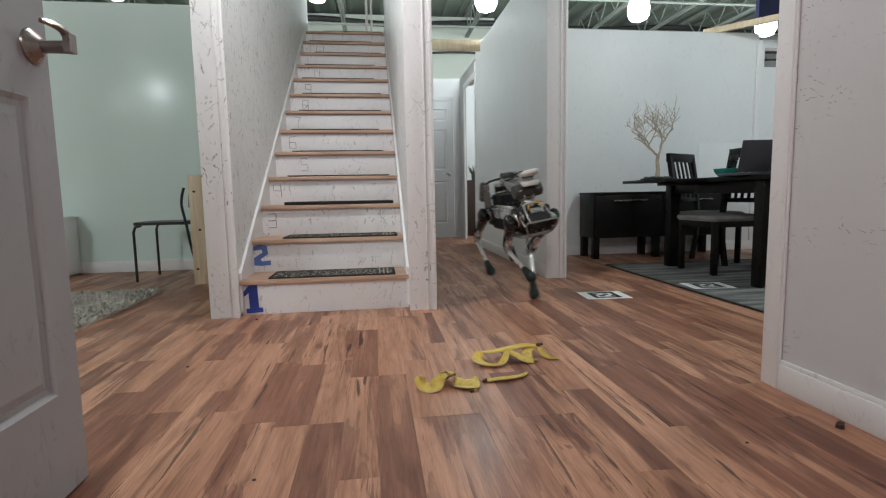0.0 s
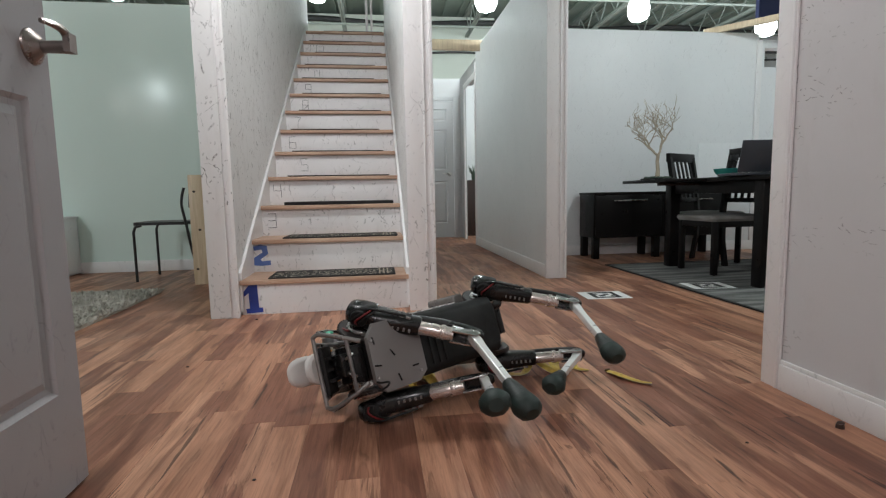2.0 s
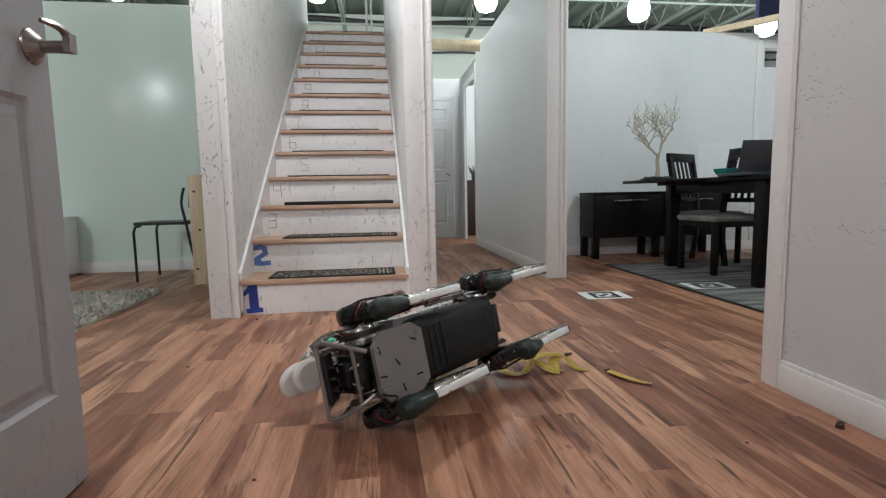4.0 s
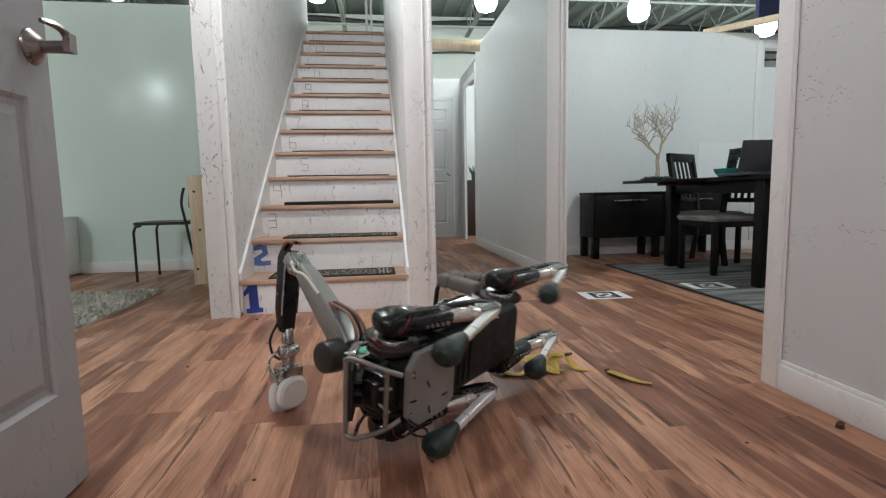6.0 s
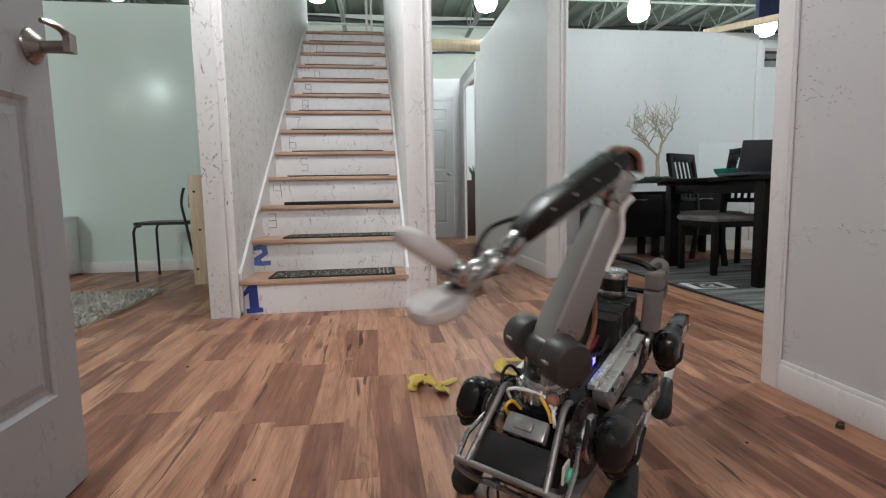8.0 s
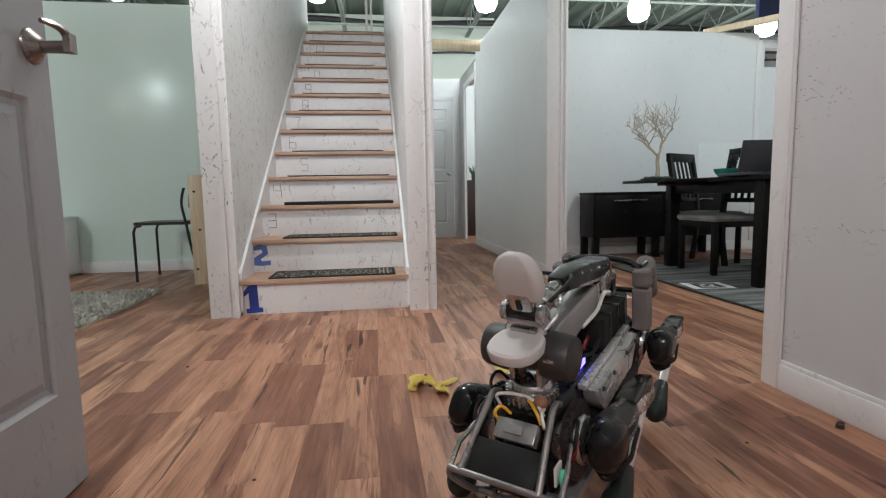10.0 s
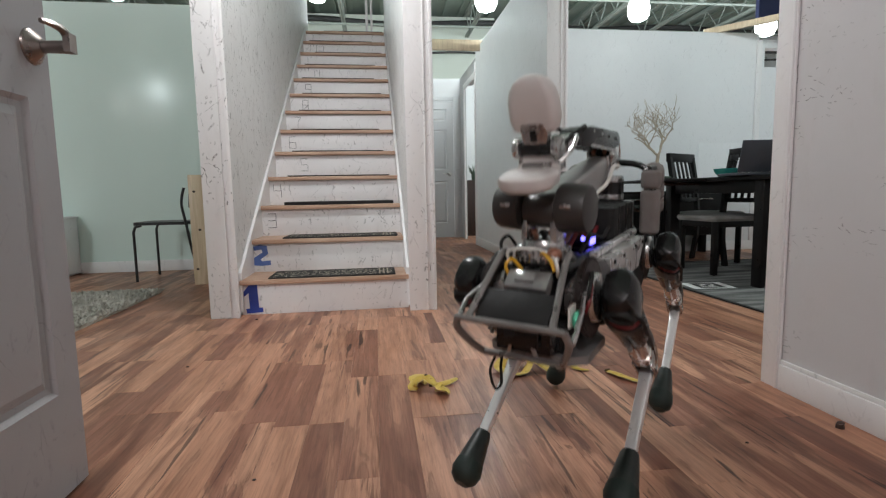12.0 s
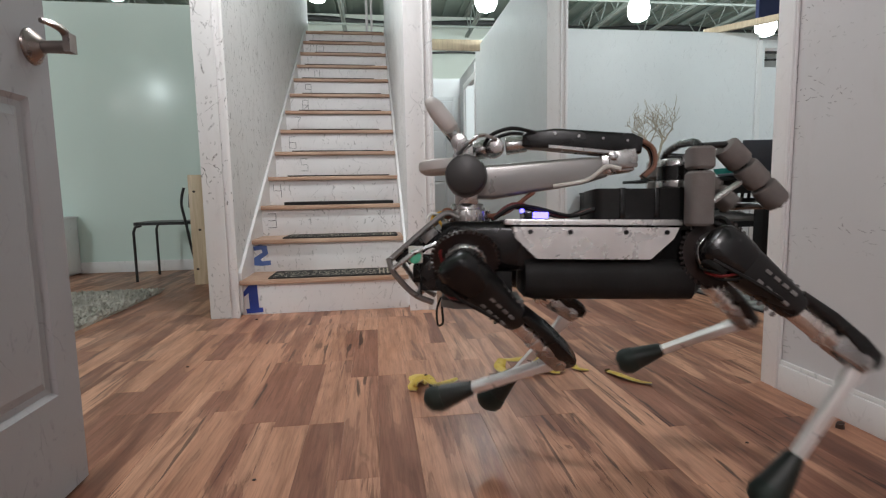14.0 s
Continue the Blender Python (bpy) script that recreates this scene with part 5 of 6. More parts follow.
    tube(bm, (0.038, sy * 0.010, 0.004), (0.0475, sy * 0.010, 0.004), 0.026, 0.023, seg=20)
    part("fan_grille", bm, R_SOFT, thigh, "round black fan grille", bevel=0.001)
    for q in range(3):
        bm = bmesh.new()
        z0 = 0.018 - 0.012 * q
        pipe(bm, curve_points([(0.040, sy * -0.012, z0), (0.056, sy * 0.006, z0 + 0.004), (0.050, sy * 0.026, z0 - 0.014), (0.030, sy * 0.036, z0 - 0.030)], 4), 0.0028, 6)
        part("leg_wire", bm, R_RED if q == 1 else R_SOFT, thigh)
    # shin
    bm = bmesh.new()
    loft(bm, [round_ring(x, 0, hx, hy, 0.003, z) for x, hx, hy, z in ((0, 0.012, 0.0125, 0.012), (0, 0.014, 0.0125, -0.03), (0, 0.0115, 0.0115, -0.05), (0, 0.0105, 0.0105, -0.225))])
    shin = part("shin", bm, R_SHIN, robot, "square bright aluminium shin tube", bevel=0.001)
    bm = bmesh.new()
    prof = [(0.0155, -0.212), (0.018, -0.220), (0.0225, -0.250), (0.027, -0.285), (0.029, -0.305), (0.025, -0.322), (0.014, -0.333)]
    wide = (1.0, 1.05, 1.12, 1.20, 1.23, 1.21, 1.18)
    rings = []
    for i, (r, z) in enumerate(prof):
        ring = []
        for k in range(16):
            a = 2 * math.pi * k / 16
            rr = r * (1.0 + (0.035 * (k % 2) if i > 3 else 0))
            ring.append(Vector((0.003 + rr * wide[i] * math.cos(a), rr * 1.02 * math.sin(a), z)))
        rings.append(ring)
    loft(bm, rings[:5])
    boot = part("boot", bm, R_BOOT, shin, "black rubber boot")
    bm = bmesh.new()
    loft(bm, [[Vector((0.003 + (c.x - 0.003) * 1.03, c.y * 1.03, c.z)) for c in ring] for ring in rings[3:]])
    part("sole", bm, R_SOLE, shin, "ribbed dark green rubber sole")
    bm = bmesh.new()
    box(bm, 0.0106, 0.0122, -0.004, 0.004, -0.045, 0.002)
    part("knee_slot", bm, R_BLACK, shin)
    JOINT[key] = (hip, thigh, shin)


for key, (sx, sy) in LEGS.items():
    build_leg(key, sx, sy)


def build_arm():
    # turret
    bm = bmesh.new()
    tube(bm, (0, 0, -0.092), (0, 0, -0.066), 0.047, seg=28)
    tube(bm, (0, 0, -0.066), (0, 0, -0.052), 0.040, 0.036, seg=28)
    for s in (-1, 1):
        box(bm, -0.024, 0.024, s * 0.028 - 0.006, s * 0.028 + 0.006, -0.055, 0.010)
    turret = part("turret", bm, R_ALU, robot, "silver finned arm turret", bevel=0.002)
    bm = bmesh.new()
    box(bm, 0.046, 0.051, -0.0022, 0.0022, -0.090, -0.068)
    fin = finish("cooling_fin", bm, R_ALU)
    for k in range(24):
        ob = new("cooling_fin", fin)
        ob.parent = turret
        ob.matrix_basis = Matrix.Rotation(2 * math.pi * k / 24, 4, "Z")
    for s in (-1, 1):
        bm = bmesh.new()
        tube(bm, (0, s * 0.034, 0.004), (0, s * 0.088, 0.004), 0.045, 0.041, seg=28)
        cap = part("shoulder_cap", bm, R_DARKGREY, turret, "dark grey rounded shoulder cap", bevel=0.007)
        bm = bmesh.new()
        box(bm, 0.036, 0.0445, s * 0.057 - 0.011, s * 0.057 + 0.011, 0.006, 0.014)
        part("lifting_slot", bm, R_ALU, turret, bevel=0.003)
    bm = bmesh.new()
    tube(bm, (0, -0.030, 0.0), (0, 0.030, 0.0), 0.031, seg=24)
    part("shoulder_drum", bm, R_DRUM, turret, bevel=0.002)
    # upper arm, along its own x
    bm = bmesh.new()
    loft(bm, [[Vector((x, q.x, cz + q.y)) for q in round_ring(0, 0, hy, hz, 0.008, 0)] for x, hy, hz, cz in ((0.012, 0.028, 0.032, 0.010), (0.05, 0.030, 0.036, 0.012), (0.25, 0.026, 0.027, 0.012), (0.295, 0.022, 0.021, 0.010))])
    upper = part("upper_arm", bm, R_PLATE, robot, "tapered grey upper arm plate", bevel=0.002)
    bm = bmesh.new()
    tube(bm, (ARM1, -0.028, 0.0), (ARM1, 0.028, 0.0), 0.017, seg=20)
    box(bm, 0.285, ARM1 + 0.008, -0.024, 0.024, -0.014, 0.026)
    for s in (-1, 1):
        box(bm, 0.300, ARM1 + 0.014, s * 0.026 - 0.003, s * 0.026 + 0.003, -0.020, 0.020)
    for z in (-0.012, 0.012):
        tube(bm, (0.31, 0.026, z + 0.004), (0.31, 0.033, z + 0.004), 0.009, seg=12)
    part("elbow", bm, R_ALU, upper, "bright machined elbow", bevel=0.003)
    bm = bmesh.new()
    pipe(bm, curve_points([(0.18, 0.026, 0.038), (0.25, 0.032, 0.034), (0.29, 0.034, 0.012), (0.32, 0.036, 0.020)], 5), 0.0045, 8)
    part("hose", bm, R_WHITE, upper)
    for q, mat in ((-0.012, R_COPPER), (0.0, R_SOFT), (0.012, R_COPPER)):
        bm = bmesh.new()
        pipe(bm, curve_points([(0.30, q, -0.018), (0.345, q, -0.042), (0.392, q, -0.022), (0.396, q, 0.018), (0.372, q, 0.040)], 5), 0.005, 8)
        part("hose", bm, mat, upper, "bent brown and black hose at the elbow")
        bm = bmesh.new()
        pipe(bm, curve_points([(0.14, q, 0.044), (0.07, q, 0.082), (0.012, q * 1.4, 0.076), (-0.018, q * 1.4, 0.036)], 5), 0.005, 8)
        part("hose", bm, mat, upper, "bent brown and black hose at the shoulder")
    # forearm
    bm = bmesh.new()
    loft(bm, [[Vector((x, q.x, cz + q.y)) for q in round_ring(0, 0, hy, hz, 0.006, 0)] for x, hy, hz, cz in ((-0.022, 0.024, 0.016, 0.030), (0.0, 0.027, 0.022, 0.031), (0.16, 0.027, 0.021, 0.027), (0.215, 0.022, 0.017, 0.020), (0.225, 0.018, 0.014, 0.018))])
    fore = part("forearm", bm, R_BLACK, robot, "long black forearm box", bevel=0.002)
    bm = bmesh.new()
    for s in (-1, 1):
        box(bm, 0.0, 0.17, s * 0.0265 - 0.0015, s * 0.0265 + 0.0015, 0.006, 0.012)
        for x in (0.01, 0.06, 0.11, 0.16):
            tube(bm, (x, s * 0.027, 0.036), (x, s * 0.0295, 0.036), 0.003, seg=8)
    part("edge_strip", bm, R_ALU, fore)
    bm = bmesh.new()
    tube(bm, (0.215, 0, 0.014), (ARM2 - 0.02, 0, 0.004), 0.017, 0.019, seg=18)
    tube(bm, (ARM2, -0.030, 0), (ARM2, 0.030, 0), 0.016, seg=16)
    part("wrist", bm, R_ALU, fore, bevel=0.002)
    bm = bmesh.new()
    pipe(bm, curve_points([(0.20, -0.020, 0.036), (0.25, -0.038, 0.040), (0.295, -0.036, 0.018), (0.30, -0.02, 0.0)], 5), 0.004, 8)
    pipe(bm, curve_points([(0.20, 0.020, 0.036), (0.25, 0.042, 0.036), (0.290, 0.040, 0.020), (0.305, 0.025, 0.0)], 5), 0.004, 8)
    part("hose", bm, R_SOFT, fore)
    # gripper with a flat tongue, and the jaw that opens over it
    bm = bmesh.new()
    ball(bm, (0.008, 0, 0.0), 0.026, (1.0, 1.1, 0.9), 18)
    tube(bm, (0.020, 0, -0.002), (0.052, 0, -0.004), 0.021, 0.019, seg=18)
    box(bm, 0.045, 0.095, -0.026, 0.026, -0.034, -0.012)
    for s in (-1, 1):
        tube(bm, (HINGE.x, s * 0.030, HINGE.z), (HINGE.x, s * 0.043, HINGE.z), 0.018, seg=20)
        box(bm, 0.050, 0.082, s * 0.034 - 0.004, s * 0.034 + 0.004, -0.030, 0.014)
    grip = part("gripper", bm, R_ALU, robot, "silver gripper wrist", bevel=0.002)
    bm = bmesh.new()
    loft(bm, [round_ring(0.122, 0, 0.050 * q, 0.050 * q, 0.040 * q, z) for q, z in ((0.80, -0.048), (0.96, -0.042), (1.0, -0.032), (0.97, -0.024), (0.86, -0.020))])
    part("tongue", bm, R_JAW, grip, "pale rounded lower jaw")
    bm = bmesh.new()
    loft(bm, [[Vector((x + d, y, z)) for x, y, z in ((0.078, -0.040, -0.024), (0.078, 0.040, -0.024), (0.066, 0.031, 0.010), (0.066, -0.031, 0.010))] for d in (0.0, 0.007)])
    part("palm_plate", bm, R_JAW, grip, "pale plate between the jaws", bevel=0.002)
    bm = bmesh.new()
    pipe(bm, curve_points([(0.0, 0.032, 0.012), (0.030, 0.052, 0.020), (0.060, 0.054, 0.004), (0.085, 0.040, -0.014)], 5), 0.004, 8)
    part("hose", bm, R_ALU, grip)
    bm = bmesh.new()
    loft(bm, [[Vector((x, q.x, q.y)) for q in round_ring(0, 0, hy, hz, 0.010, 0)] for x, hy, hz in ((0.010, 0.025, 0.010), (0.040, 0.029, 0.011), (0.046, 0.029, 0.011))])
    jaw = part("upper_jaw", bm, R_ALU, robot, "silver jaw lever", bevel=0.002)
    bm = bmesh.new()
    loft(bm, [[Vector((x, q.x, 0.006 + q.y)) for q in round_ring(0, 0, hy, hz, min(hy, hz) * 0.9, 0, 5)] for x, hy, hz in ((0.028, 0.034, 0.009), (0.033, 0.041, 0.015), (0.050, 0.046, 0.018), (0.080, 0.046, 0.018), (0.098, 0.041, 0.017), (0.111, 0.032, 0.013), (0.119, 0.020, 0.009), (0.122, 0.008, 0.004))])
    part("jaw_pad", bm, R_JAW, jaw, "pale rounded jaw pad")
    bm = bmesh.new()
    tube(bm, (0, -0.028, 0), (0, 0.028, 0), 0.013, seg=14)
    part("jaw_hinge", bm, R_BLACK, jaw, bevel=0.002)
    bm = bmesh.new()
    box(bm, 0.014, 0.034, -0.005, 0.005, -0.0135, -0.0105)
    part("jaw_slot", bm, R_BLACK, jaw)
    JOINT["arm"] = (turret, upper, fore, grip, jaw)


build_arm()
# ---------- banana peels on the floor ----------
PEEL_OUT = material("banana_skin", (0.62, 0.40, 0.04), 0.5)
_n = Net(PEEL_OUT)
_v = _n.coords()
_c = _n.ramp(_n.noise(_v, 30, 5), (0.35, (0.55, 0.36, 0.045)), (0.6, (0.64, 0.46, 0.09)), (0.75, (0.40, 0.26, 0.06)))
_n.set(Base_Color=_n.mix(_n.ramp(_n.noise(_v, 75, 3), (0.66, 0.0), (0.72, 1.0)), _c, (0.10, 0.055, 0.02)))
_n.bump(_n.noise(_v, 120, 3), 0.2, 0.002)
PEEL_IN = grained("banana_pith", (0.58, 0.47, 0.26), (0.70, 0.60, 0.38), 60, 0.7, bump=0.3)
PEEL_TIP = grained("banana_stem", (0.05, 0.03, 0.012), (0.10, 0.06, 0.02), 60, 0.7)


def peel_strip(bm_out, bm_in, pts, width, twist=0.0):
    """A tapered curved strip of skin along pts, domed outwards, with its pale inner side."""
    p = curve_points(pts, 6)
    n = len(p)
    for bm, lift, k in ((bm_out, 0.0018, 1.0), (bm_in, -0.0012, 0.93)):
        rows = []
        for i, q in enumerate(p):
            d = (p[min(i + 1, n - 1)] - p[max(i - 1, 0)]).normalized()
            side = d.cross(Vector((0, 0, 1)))
            if side.length < 0.2:
                side = Vector((0, 1, 0))
            side.normalize()
            up = side.cross(d)
            a = twist * i / (n - 1)
            side, up = side * math.cos(a) + up * math.sin(a), up * math.cos(a) - side * math.sin(a)
            w = width * k * (0.35 + 0.65 * math.sin(math.pi * min(1.0, 0.18 + 0.80 * i / (n - 1))))
            rows.append([bm.verts.new(q + side * (w * u) + up * (lift + w * 0.24 * (1 - u * u))) for u in (-1, -0.5, 0, 0.5, 1)])
        for r0, r1 in zip(rows, rows[1:]):
            for j in range(4):
                bm.faces.new((r0[j], r0[j + 1], r1[j + 1], r1[j]))


def banana_peel(label, strips, stem=None):
    t = thing("banana_peel", label, "banana peel", "banana peels")
    a, b = bmesh.new(), bmesh.new()
    for pts, w, tw in strips:
        peel_strip(a, b, pts, w, tw)
    part("skin", a, PEEL_OUT, t, "spotted yellow skin")
    part("pith", b, PEEL_IN, t, "pale inner side")
    if stem:
        bm = bmesh.new()
        pipe(bm, [Vector(q) for q in stem], [0.007, 0.005, 0.006][:len(stem)], 8)
        part("stem", bm, PEEL_TIP, t, "dark dry stem")
    return t


peel_small = banana_peel("curled yellow banana peel with torn strips on the floor", [
    ([(0.0, 0, 0.045), (-0.022, -0.010, 0.030), (-0.045, -0.030, 0.006), (-0.075, -0.012, 0.008), (-0.088, 0.004, 0.032), (-0.078, 0.006, 0.046)], 0.0265, 0.3),
    ([(0.0, 0, 0.045), (0.018, 0.012, 0.038), (0.036, 0.014, 0.014), (0.060, 0.0, 0.008), (0.086, -0.010, 0.010), (0.090, -0.040, 0.006), (0.055, -0.034, 0.005), (0.025, -0.022, 0.006)], 0.0245, -0.3),
    ([(0.0, 0, 0.045), (0.012, 0.026, 0.036), (0.016, 0.040, 0.016), (0.008, 0.046, 0.004)], 0.0265, 0.0)],
    [(0.0, 0.0, 0.044), (0.001, 0.002, 0.052)])
peel_tip = banana_peel("small torn piece of banana peel, pale side out", [
    ([(0.008, 0.050, 0.016), (0.006, 0.020, 0.010), (-0.002, -0.012, 0.005), (-0.016, -0.036, 0.003)], 0.0143, 0.4)],
    [(-0.016, -0.036, 0.005), (-0.022, -0.044, 0.003)])
peel_large = banana_peel("long yellow banana peel split into curling strips", [
    ([(0.12, 0.055, 0.040), (0.07, 0.060, 0.044), (0.0, 0.052, 0.036), (-0.07, 0.045, 0.030), (-0.115, 0.035, 0.034)], 0.0244, 0.0),
    ([(-0.115, 0.035, 0.036), (-0.128, 0.0, 0.016), (-0.098, -0.036, 0.006), (-0.050, -0.040, 0.006), (-0.020, -0.010, 0.030), (-0.012, 0.010, 0.044)], 0.0244, 0.5),
    ([(-0.012, 0.010, 0.044), (0.020, -0.004, 0.030), (0.055, -0.022, 0.012), (0.085, -0.034, 0.006)], 0.0200, -0.3),
    ([(0.11, 0.055, 0.038), (0.075, 0.030, 0.028), (0.080, -0.004, 0.010), (0.108, -0.016, 0.006)], 0.0200, 0.3),
    ([(0.13, 0.052, 0.034), (0.145, 0.022, 0.014), (0.160, 0.004, 0.006), (0.195, -0.008, 0.004)], 0.0158, 0.0)],
    [(0.125, 0.055, 0.044), (0.150, 0.060, 0.046)])
peel_strip_piece = banana_peel("narrow torn strip of banana peel lying curved on the floor", [
    ([(-0.085, -0.020, 0.004), (-0.045, -0.020, 0.008), (0.005, -0.014, 0.008), (0.050, 0.004, 0.006), (0.072, 0.028, 0.006)], 0.0158, 0.2)],
    [(-0.085, -0.020, 0.008), (-0.100, -0.022, 0.004)])
strips()

# ---------- how things move ----------
STANCES = []


def stance(t, at, turn, fl, fr, hl, hr, arm):
    """One stance of the robot: place, turn, then roll, hip and knee of each leg, and of the arm turn, shoulder, elbow, wrist and jaw."""
    STANCES.append((t, [*at, *turn, *fl, *fr, *hl, *hr, *arm]))


stance(0.0, (0.896, 3.19, 0.518), (0.74, 0.068, -0.048, -0.668), (-21, 40, -77), (11, 49, -111), (-1, 74, -81), (-1, 52, -100), (0, 169, 3, 0, 8))
stance(0.5, (0.938, 2.504, 0.523), (0.664, 0.038, -0.083, -0.742), (1, 43, -60), (6, 58, -109), (-15, 69, -74), (2, 40, -108), (0, 169, 3, 0, 8))
stance(1.0, (0.634, 1.757, 0.551), (0.402, 0.114, -0.305, -0.856), (2, 52, -81), (8, 42, -85), (-32, 54, -73), (0, 55, -93), (0, 169, 3, -35, 8))
stance(1.2, (0.472, 1.772, 0.364), (0.252, 0.214, -0.731, -0.597), (11, 48, -82), (-2, 45, -73), (-42, 60, -54), (-1, 56, -96), (0, 169, 3, 0, 8))
stance(1.5, (0.272, 1.71, 0.182), (0.154, 0.218, -0.773, -0.576), (-18, 22, -78), (-7, 43, -82), (-26, 23, -49), (-16, 54, -119), (0, 169, 3, -5, 8))
stance(1.8, (0.169, 1.59, 0.183), (0.17, 0.247, -0.752, -0.587), (-29, 36, -60), (3, 41, -84), (-32, 38, -74), (-15, 49, -121), (0, 169, 3, -8, 5))
stance(2.0, (0.163, 1.583, 0.189), (0.165, 0.246, -0.771, -0.564), (-35, 42, -62), (-1, 44, -84), (-36, 45, -77), (-17, 51, -121), (0, 169, 3, -8, 5))
stance(2.5, (0.17, 1.581, 0.19), (0.152, 0.237, -0.776, -0.564), (-32, 40, -63), (-4, 54, -94), (-25, 19, -57), (-19, 57, -125), (0, 169, 3, -8, 5))
stance(3.0, (0.165, 1.572, 0.2), (0.15, 0.232, -0.752, -0.598), (-7, 48, -96), (11, 51, -107), (-11, 64, -116), (2, 66, -137), (0, 169, 3, -8, 5))
stance(3.8, (0.158, 1.549, 0.197), (0.184, 0.262, -0.73, -0.601), (8, 69, -155), (12, 60, -147), (-4, 76, -165), (12, 67, -148), (-12, 168, 5, -4, -6))
stance(4.9, (0.149, 1.519, 0.193), (0.227, 0.299, -0.703, -0.604), (8, 69, -155), (12, 60, -147), (-4, 76, -165), (12, 67, -148), (-86, 162, 18, 18, -6))
stance(5.5, (0.147, 1.513, 0.192), (0.236, 0.306, -0.697, -0.605), (8, 69, -155), (12, 60, -147), (-4, 76, -165), (12, 67, -148), (-88, 161, 19, 19, -6))
stance(6.0, (0.2, 1.414, 0.224), (0.262, 0.263, -0.602, -0.707), (-9, 72, -149), (3, 68, -149), (-3, 78, -150), (2, 79, -153), (-82, 126, -3, -3, -6))
stance(6.5, (0.27, 1.323, 0.265), (0.326, 0.238, -0.487, -0.775), (-7, 70, -146), (-11, 66, -149), (-88, 94, -47), (-11, 74, -151), (-85, 78, -24, 76, -6))
stance(7.0, (0.367, 1.205, 0.232), (0.394, 0.039, -0.041, -0.917), (14, 68, -148), (17, 60, -149), (12, 71, -145), (-3, 57, -143), (-91, 9, -72, 23, -6))
stance(7.5, (0.475, 1.138, 0.21), (0.417, 0.018, 0.071, -0.906), (14, 79, -153), (-8, 61, -144), (5, 80, -145), (-4, 68, -137), (-57, 30, -70, 5, 14))
stance(8.0, (0.467, 1.095, 0.233), (0.415, 0.03, 0.064, -0.907), (8, 82, -151), (-8, 65, -142), (0, 81, -140), (-5, 69, -132), (-32, 114, -27, -14, 48))
stance(9.0, (0.449, 1.09, 0.23), (0.416, 0.05, 0.026, -0.908), (5, 81, -151), (-12, 67, -144), (-4, 79, -139), (-9, 70, -134), (-6, 168, 5, -12, 84))
stance(10.5, (0.449, 1.09, 0.23), (0.416, 0.05, 0.026, -0.908), (5, 81, -151), (-12, 67, -144), (-4, 79, -139), (-9, 70, -134), (-4, 171, 7, -12, 84))
stance(11.0, (0.448, 1.084, 0.232), (0.416, 0.047, 0.021, -0.908), (3, 83, -150), (-12, 68, -144), (-5, 82, -139), (-10, 72, -134), (-4, 170, 6, -12, 84))
stance(11.5, (0.444, 1.063, 0.318), (0.424, 0.039, 0.009, -0.905), (-2, 85, -124), (-7, 68, -134), (-7, 84, -103), (-18, 78, -93), (-4, 167, 3, -12, 84))
stance(12.0, (0.462, 1.087, 0.483), (0.426, 0.021, 0.025, -0.904), (4, 48, -110), (-3, 44, -98), (1, 49, -99), (-9, 52, -64), (-4, 164, 4, -12, 84))
stance(12.5, (0.449, 1.036, 0.537), (0.427, 0.005, -0.004, -0.904), (-5, 49, -56), (-10, 39, -55), (-7, 51, -50), (-13, 47, -44), (-6, 172, 10, -12, 84))
stance(13.0, (0.455, 1.049, 0.536), (0.423, 0.001, -0.002, -0.906), (-4, 48, -56), (-9, 40, -64), (-6, 52, -53), (-13, 48, -47), (-5, 171, 10, -12, 84))
stance(13.5, (0.451, 1.072, 0.544), (0.213, 0.013, -0.028, -0.977), (-14, 36, -86), (-29, 52, -61), (-24, 51, -74), (-10, 39, -83), (-3, 173, 7, -6, 62))
stance(14.0, (0.439, 1.054, 0.524), (-0.083, -0.013, -0.031, -0.996), (-32, 41, -104), (-7, 57, -97), (3, 50, -83), (-20, 44, -109), (-3, 173, 6, -4, 55))


def between(t):
    """The stance at t: a smooth curve through the given ones, which never runs past them."""
    ts = [s[0] for s in STANCES]
    v = np.array([s[1] for s in STANCES])
    i = max(0, min(len(ts) - 2, int(np.searchsorted(ts, t, side="right")) - 1))
    h = np.diff(ts)
    d = np.diff(v, axis=0) / h[:, None]

    def slope(k):
        if k == 0 or k == len(ts) - 1:
            return d[min(k, len(d) - 1)]
        a, b = d[k - 1], d[k]
        w0, w1 = 2 * h[k] + h[k - 1], h[k] + 2 * h[k - 1]
        with np.errstate(divide="ignore", invalid="ignore"):
            m = (w0 + w1) / (w0 / a + w1 / b)
        return np.where(a * b > 0, m, 0.0)

    u = (t - ts[i]) / h[i]
    m0, m1 = slope(i) * h[i], slope(i + 1) * h[i]
    return (2 * u ** 3 - 3 * u ** 2 + 1) * v[i] + (u ** 3 - 2 * u ** 2 + u) * m0 + (3 * u ** 2 - 2 * u ** 3) * v[i + 1] + (u ** 3 - u ** 2) * m1


def spin(axis, degrees):
    return Matrix.Rotation(radians(degrees), 4, axis)


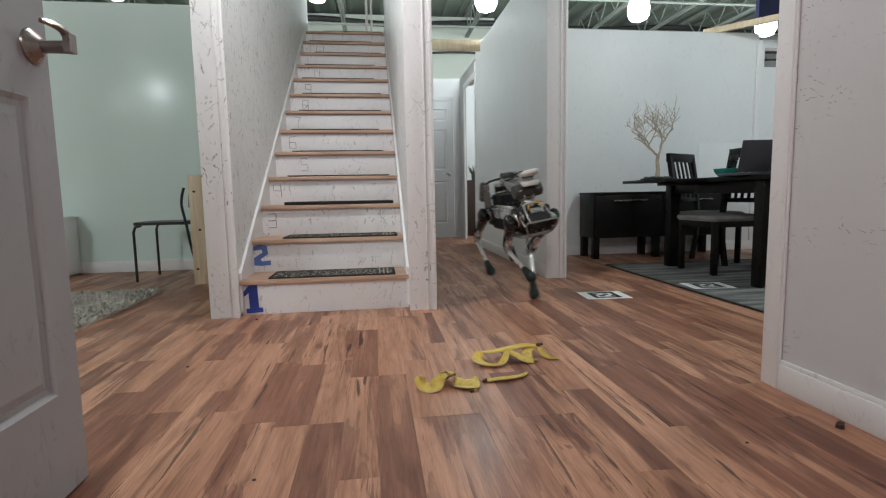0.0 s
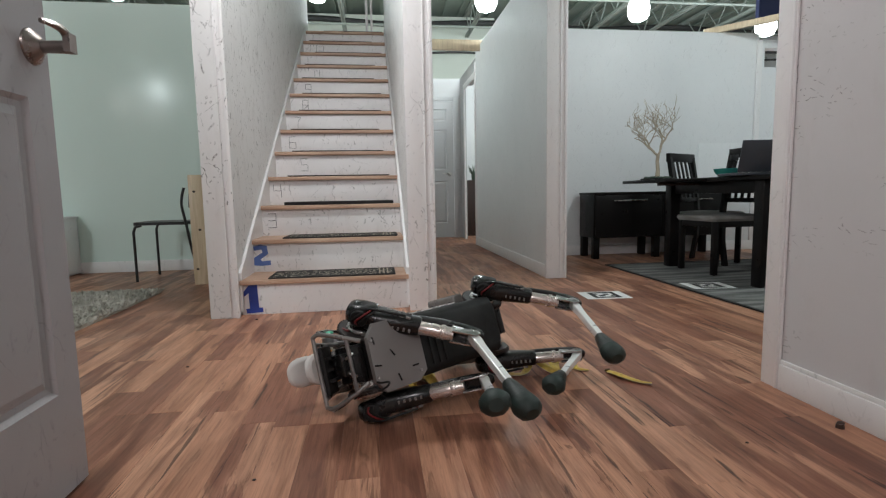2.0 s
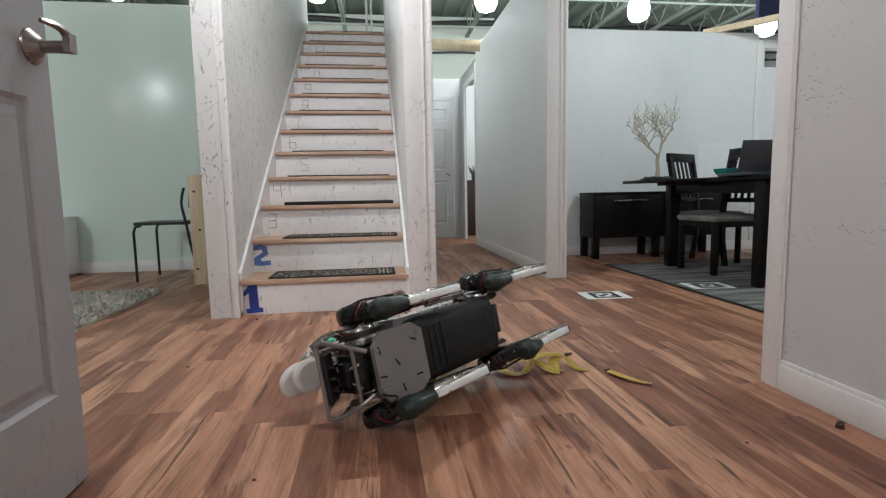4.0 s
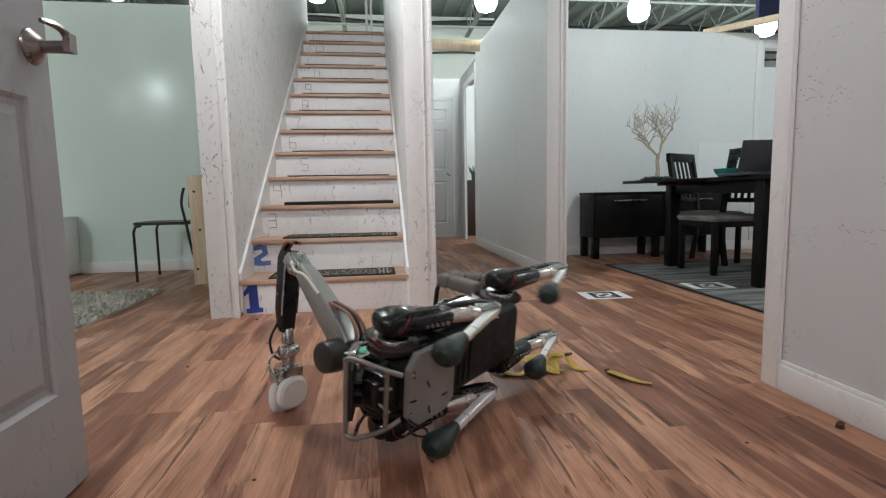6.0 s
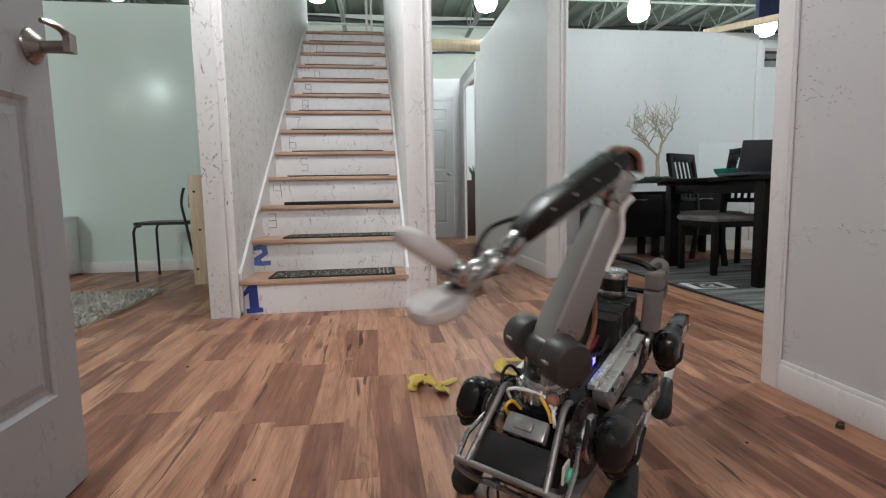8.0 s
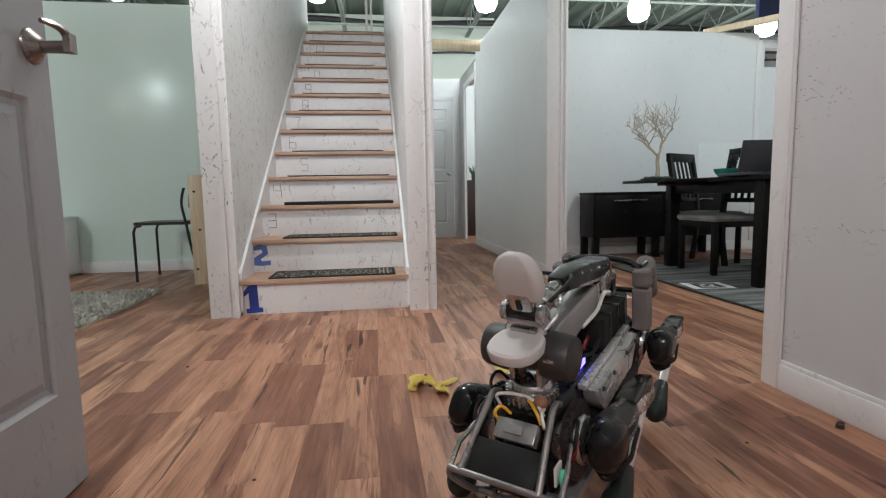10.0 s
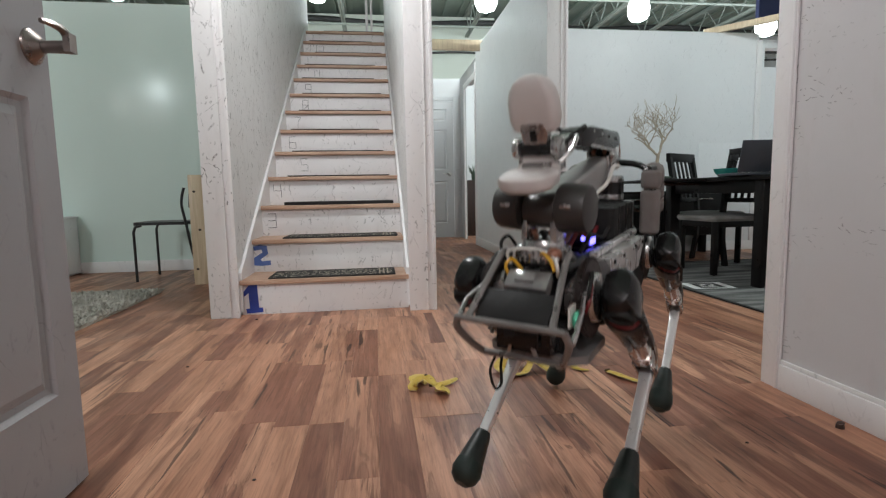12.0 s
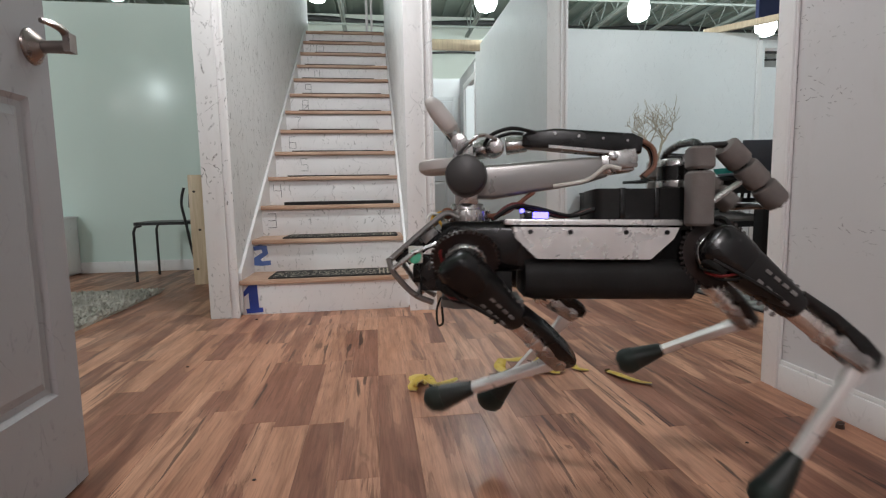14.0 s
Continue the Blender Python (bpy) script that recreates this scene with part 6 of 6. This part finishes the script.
def motions():
    times = sorted({round(0.1 * k, 1) for k in range(141)})
    rows = {}
    for t in times:
        v = [float(x) for x in between(t)]
        size = math.sqrt(sum(c * c for c in v[3:7]))
        q = [c / size for c in v[3:7]]
        turn = Matrix.Rotation(0, 3, "Z").to_quaternion()
        turn.w, turn.x, turn.y, turn.z = q[0], q[1], q[2], q[3]
        rows.setdefault(robot, []).append((t, Matrix.LocRotScale(v[:3], turn, None)))
        for k, (key, (sx, sy)) in enumerate(LEGS.items()):
            roll, swing, knee = v[7 + 3 * k:10 + 3 * k]
            hip = Matrix.Translation((sx * A, sy * HIP, 0)) @ spin("X", roll)
            thigh = hip @ Matrix.Translation((0, sy * (W - HIP), 0)) @ spin("Y", swing)
            shin = thigh @ Matrix.Translation((0, 0, -L1)) @ spin("Y", knee)
            for ob, m in zip(JOINT[key], (hip, thigh, shin)):
                rows.setdefault(ob, []).append((t, m))
        yaw, one, two, three, jaw = v[19:24]
        base = Matrix.Translation(SH) @ spin("Z", yaw)
        upper = base @ spin("Y", -one)
        elbow = Vector((math.cos(radians(one)), 0, math.sin(radians(one)))) * ARM1
        wrist = elbow + Vector((math.cos(radians(two)), 0, math.sin(radians(two)))) * ARM2
        fore = base @ Matrix.Translation(elbow) @ spin("Y", -two)
        grip = base @ Matrix.Translation(wrist) @ spin("Y", -three)
        lid = grip @ Matrix.Translation(HINGE) @ spin("Y", -jaw)
        for ob, m in zip(JOINT["arm"], (base, upper, fore, grip, lid)):
            rows.setdefault(ob, []).append((t, m))
    for ob, r in rows.items():
        walk(ob, r)
    walk(peel_small, [(0.0, pose(0.218, 1.655, 0)), (1.3, pose(0.218, 1.655, 0)), (1.45, pose(0.19, 1.652, 0, 0, 0, 52)), (1.6, pose(0.155, 1.650, 0, 0, 0, 105)), (6.4, pose(0.155, 1.650, 0, 0, 0, 105)), (7.0, pose(0.150, 1.640, 0, 0, 0, 118)), (14.0, pose(0.150, 1.640, 0, 0, 0, 118))])
    walk(peel_tip, [(0.0, pose(0.315, 1.630, 0)), (1.3, pose(0.315, 1.630, 0)), (1.6, pose(0.212, 1.665, 0, 0, 0, -65)), (14.0, pose(0.212, 1.665, 0, 0, 0, -65))])
    walk(peel_large, [(0.0, pose(0.500, 1.860, 0)), (0.9, pose(0.500, 1.860, 0)), (1.2, pose(0.560, 1.740, 0, 0, 0, -8)), (1.5, pose(0.560, 1.740, 0, 0, 0, -8)), (14.0, pose(0.560, 1.740, 0, 0, 0, -8))])
    walk(peel_strip_piece, [(0.0, pose(0.450, 1.690, 0)), (0.9, pose(0.450, 1.690, 0)), (1.2, pose(0.860, 1.605, 0, 0, 0, -75)), (14.0, pose(0.860, 1.605, 0, 0, 0, -75))])


motions()
